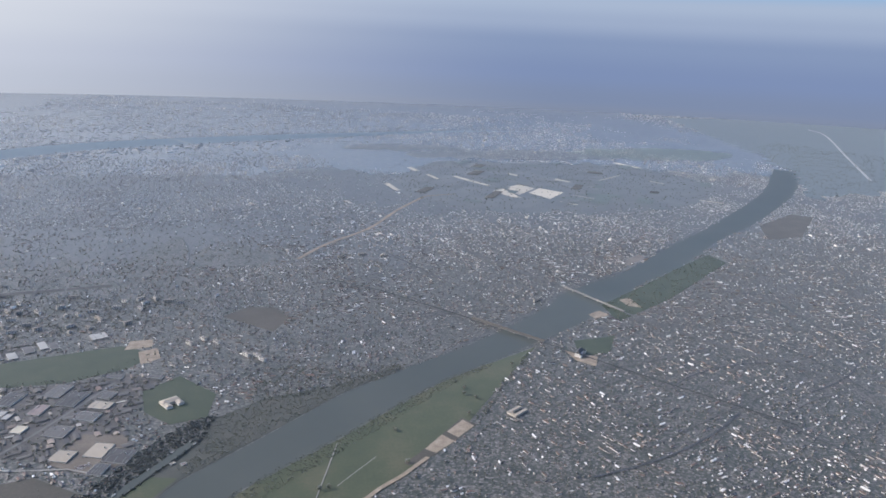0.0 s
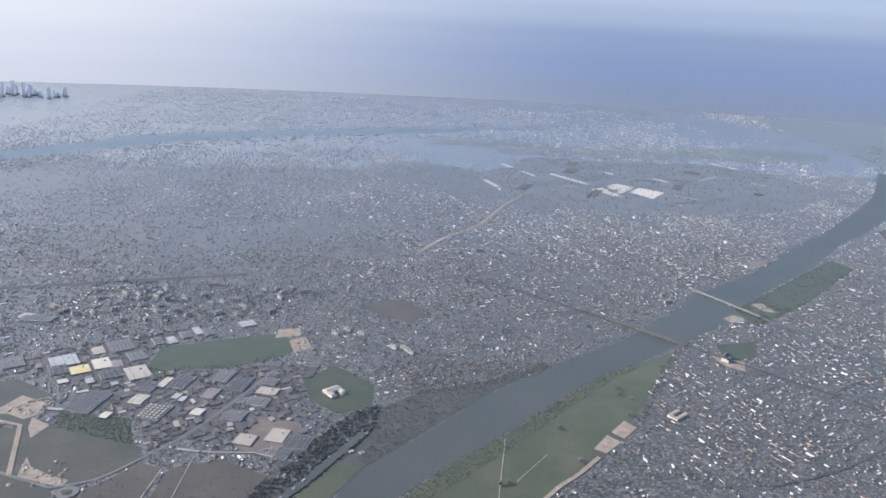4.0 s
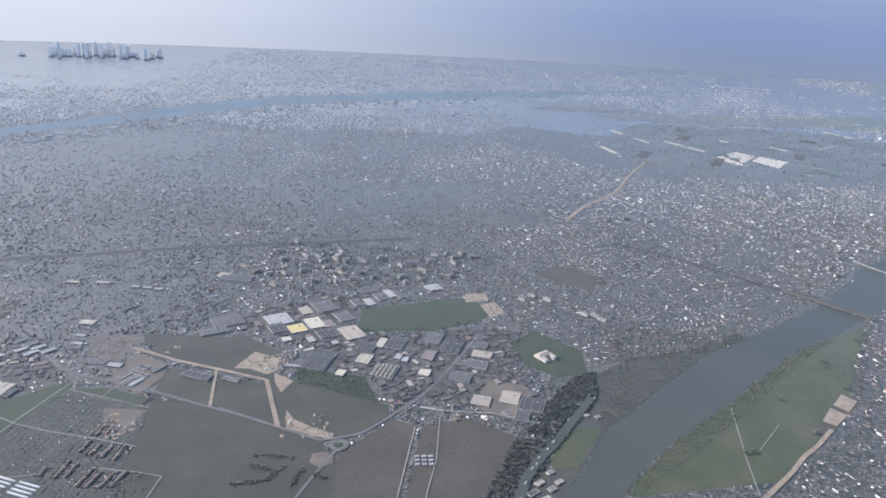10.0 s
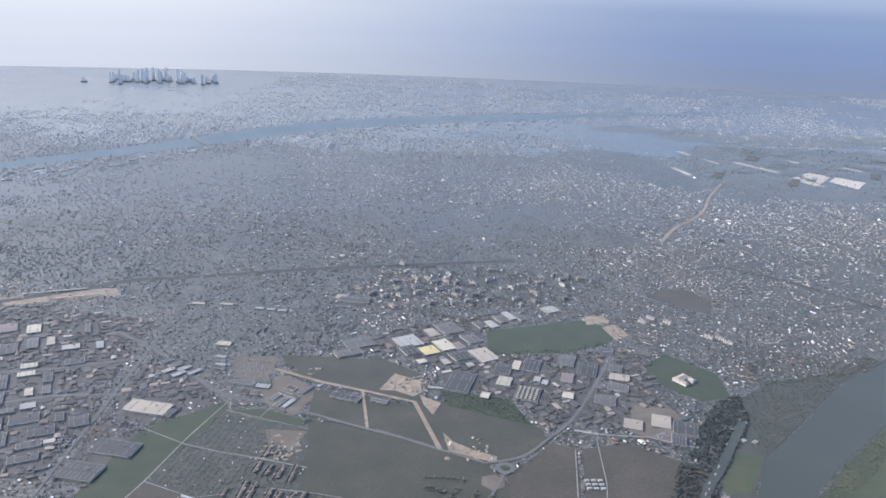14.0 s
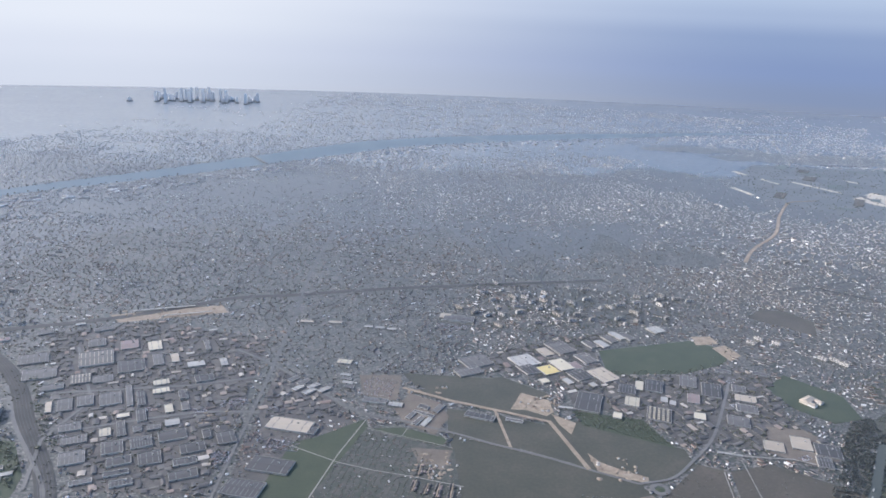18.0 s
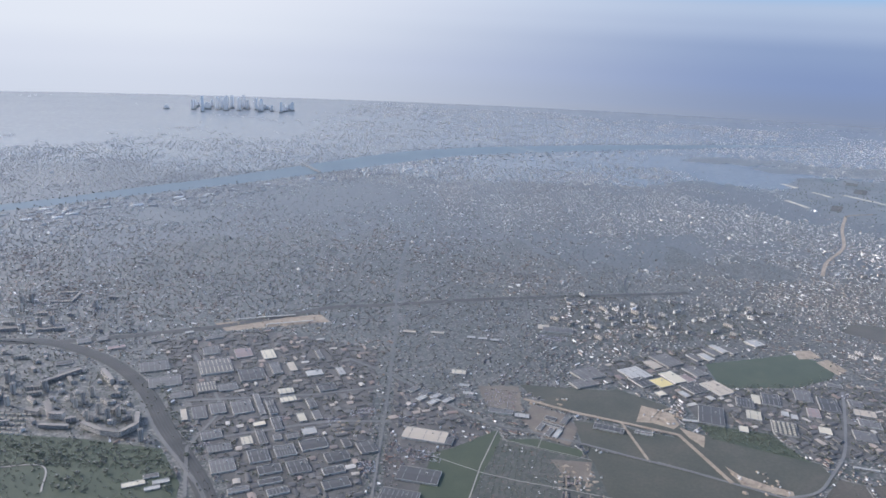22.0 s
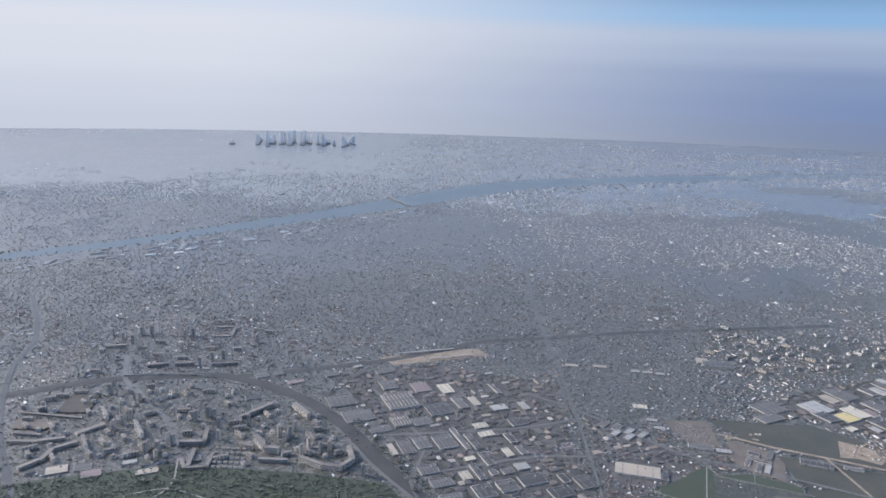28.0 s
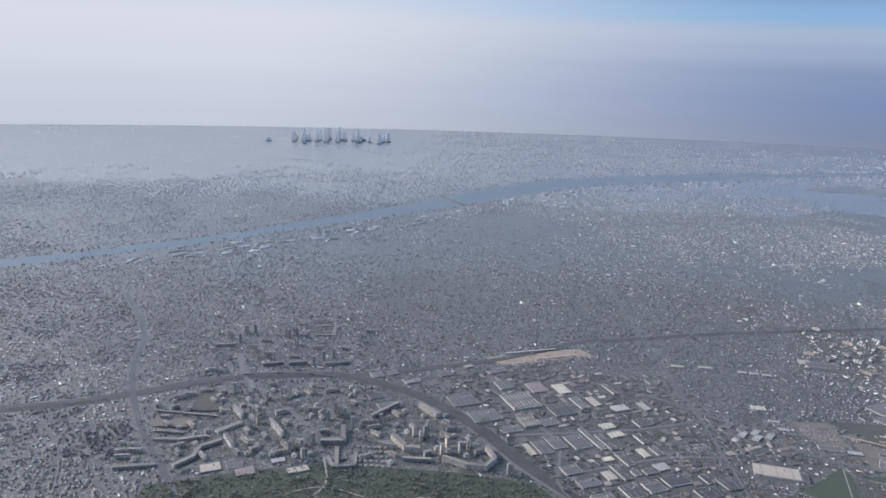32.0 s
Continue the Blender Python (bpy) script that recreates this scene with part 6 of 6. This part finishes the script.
def car_lot(x, y, w, d, turn, n, seed):
    r = np.random.default_rng(seed)
    a = radians(turn)
    out = []
    rows = max(1, int(d / 1.5))
    for j in range(rows):
        for i in range(max(1, int(w / .62))):
            u, v = -w / 2 + i * .62, -d / 2 + j * 1.5
            out.append((x + u * math.cos(a) - v * math.sin(a), y + u * math.sin(a) + v * math.cos(a)))
    out = np.array(out)
    out = out[r.random(len(out)) < n]
    return out, np.full(len(out), a + math.pi / 2)


LOTS = [car_lot(*q) for q in ((-577, 563, 22, 12, 20, .8, 1), (-541, 559, 14, 12, 45, .6, 2), (-567, 484, 14, 16, 10, .7, 3), (-530, 505, 34, 8, -13, .4, 4), (-462, 597, 28, 34, -10, .25, 5), (-526, 497, 26, 5, -13, .5, 6), (-540, 578, 12, 8, 45, .6, 7), (-600, 550, 12, 8, 23, .6, 8), (-690, 505, 14, 6, 23, .6, 9), (-640, 548, 10, 8, 23, .6, 10), (-270, 655, 14, 6, 33, .5, 11), (-160, 580, 12, 8, 30, .6, 12), (-145, 625, 12, 6, 30, .6, 13), (-395, 735, 30, 12, -8, .6, 14), (-140, 500, 10, 6, 30, .7, 15), (-660, 650, 16, 5, 23, .5, 16))]
cp = np.concatenate([q[0] for q in LOTS])
ct = np.concatenate([q[1] for q in LOTS])
n = len(cp)
swarm("parked_cars", CAR_V, CAR_F, [0] * len(CAR_F), np.stack([cp[:, 0], cp[:, 1], np.full(n, .3)], 1), ct, np.ones((n, 3)), [M_CAR], "rows of parked cars in mixed colours", "cars")

# a roundabout where the ring road bends
e = base("roundabout", -262, 456, 0, "small roundabout with a grassy island", "roundabout")
ring_v, ring_f = [], []
for i in range(24):
    a = 2 * math.pi * i / 24
    for r in (3.4, 7.0):
        ring_v.append((r * math.cos(a), r * math.sin(a), 0.55))
    k = 2 * i
    ring_f.append((k, k + 1, (k + 3) % 48, (k + 2) % 48))
part("carriageway", ring_v, ring_f, M_LIGHTROAD, e)
part("island", [(3.4 * math.cos(i * .524), 3.4 * math.sin(i * .524), 0.5) for i in range(12)] + [(0, 0, 1.0)], [(i, (i + 1) % 12, 12) for i in range(12)], M_PARK, e, "grassy island")

# two long platform roofs and stored goods in the railway yard
for x, y, l in ((-700, 761, 62), (-672, 748, 48)):
    e = base("platform_canopy", x, y, 19, "long pale canopy roof in a railway yard", "canopy", "yard canopies")
    part("roof", *box(-l / 2, -1.2, 1.6, l / 2, 1.2, 1.85), M_CLAD["white"], e)
    for i in range(8):
        part("post", *box(-l / 2 + l * (i + .5) / 8 - .12, -.12, 0, -l / 2 + l * (i + .5) / 8 + .12, .12, 1.6), M_CONCRETE, e)
# railway tracks
for k in range(5):
    off = -4.4 + 2.2 * k
    line = [(x + off * .8, y + off * .55) for x, y in [(-1169, 575), (-1108, 597), (-1068, 620), (-1001, 658), (-920, 676), (-886, 676), (-833, 652), (-791, 619), (-754, 574), (-726, 529), (-699, 490), (-669, 443), (-640, 380)]]
    strip("track", line, 0.28, 0.35, M_ROAD, "steel railway track on ballast", "railway track")
# standing railway wagons
for i in range(14):
    e = base("railway_wagon", -985 + i * 6.3, 668 + 8 * math.sin(i * .2), 8 - i, "pale standing railway carriage on the tracks", "railway carriage", "standing train")
    part("body", *box(-3.0, -.45, .5, 3.0, .45, 1.5), M_CLAD["white" if i % 5 else "grey"], e)
    part("roof", *box(-2.9, -.35, 1.5, 2.9, .35, 1.62), M_CLAD["grey"], e)
    for s in (-2, 2):
        part("bogie", *box(s - .5, -.35, .36, s + .5, .35, .5), M_CLAD["dark"], e)

# trees that stand singly on the meadow and in the park
TREES = []
for k in range(4):
    e = base("tree", 0, -900, 0, "round-crowned tree standing alone on grass", "tree", "single trees")
    v, f, m = crown(80 + k, 7)
    body = [q for q, mm in zip(f, m) if mm == 0]
    part("crown", [tuple(q * np.array([3.4, 3.4, 3.4])) for q in v], body, M_LEAF, e)
    ring = [(math.cos(i * 1.047), math.sin(i * 1.047)) for i in range(6)]
    tv = [(x * .22, y * .22, 0) for x, y in ring] + [(x * .1, y * .1, 2.2) for x, y in ring]
    part("trunk", tv, [(i, (i + 1) % 6, 6 + (i + 1) % 6, 6 + i) for i in range(6)], M_BARK, e)
    TREES.append(e)
rs = np.random.default_rng(91)
for i in range(130):
    if i < 50:
        x, y = rs.uniform(-10, 220), rs.uniform(410, 640)
        ok = in_poly(np.array([x]), np.array([y]), [(240, 655), (206, 610), (150, 532), (75, 455), (30, 420), (-40, 405), (60, 515), (190, 622)])[0]
    else:
        x, y = rs.uniform(-980, -690), rs.uniform(390, 490)
        ok = True
    if ok:
        copy_thing(TREES[i % 4], pose(x, y, 0.2, 0, 0, rs.uniform(0, 360)))
for e in TREES:
    for o in (*e.children_recursive, e):
        bpy.data.objects.remove(o)


# heaps of earth and gravel on the building sites
hv = [(math.cos(i * 1.047), math.sin(i * 1.047), 0) for i in range(6)] + [(.45 * math.cos(i * 1.047 + .4), .45 * math.sin(i * 1.047 + .4), .7) for i in range(6)] + [(0, 0, 1)]
hf = [(i, (i + 1) % 6, 6 + (i + 1) % 6, 6 + i) for i in range(6)] + [(6 + i, 6 + (i + 1) % 6, 12) for i in range(6)]
rs = np.random.default_rng(101)
hp = np.concatenate([np.stack([rs.uniform(-342, -312, 26), rs.uniform(562, 588, 26)], 1), np.stack([rs.uniform(-302, -270, 22), rs.uniform(464, 494, 22)], 1), np.stack([rs.uniform(-742, -640, 26), rs.uniform(728, 770, 26)], 1), np.stack([rs.uniform(-440, -404, 10), rs.uniform(584, 600, 10)], 1), np.stack([rs.uniform(-600, -575, 14), rs.uniform(528, 548, 14)], 1), np.stack([rs.uniform(-432, -404, 34), rs.uniform(462, 496, 34)], 1)])
n = len(hp)
swarm("earth_heaps", hv, hf, [0] * len(hf), np.stack([hp[:, 0], hp[:, 1], np.full(n, .2)], 1), rs.uniform(0, 6, n), np.stack([rs.uniform(.8, 3, n), rs.uniform(.8, 2.2, n), rs.uniform(.4, 1.1, n)], 1), [M_SAND], "heaps of earth and gravel on building sites", "heaps")
bp = (hp + rs.normal(0, 3, hp.shape))[::3]
n = len(bp)
swarm("site_huts", BLOCK_V, BLOCK_F, BLOCK_M, np.stack([bp[:, 0], bp[:, 1], np.full(n, .2)], 1), rs.uniform(0, 3, n), np.stack([rs.uniform(1, 2.6, n), rs.uniform(.8, 1.2, n), rs.uniform(.6, 1, n)], 1), [M_FACADE3, M_CLAD["white"]], "small white huts, lorries and stacks on building sites", "site huts")
# trees along the avenue
for s in (-1, 1):
    av = np.array([(-560 + s * 3.2 + random.uniform(-.5, .5), y) for y in range(420, 760, 11)])
    grove(av, 0.8, 1.5, "avenue_trees", "row of trees along a straight avenue", 1, 110 + s)
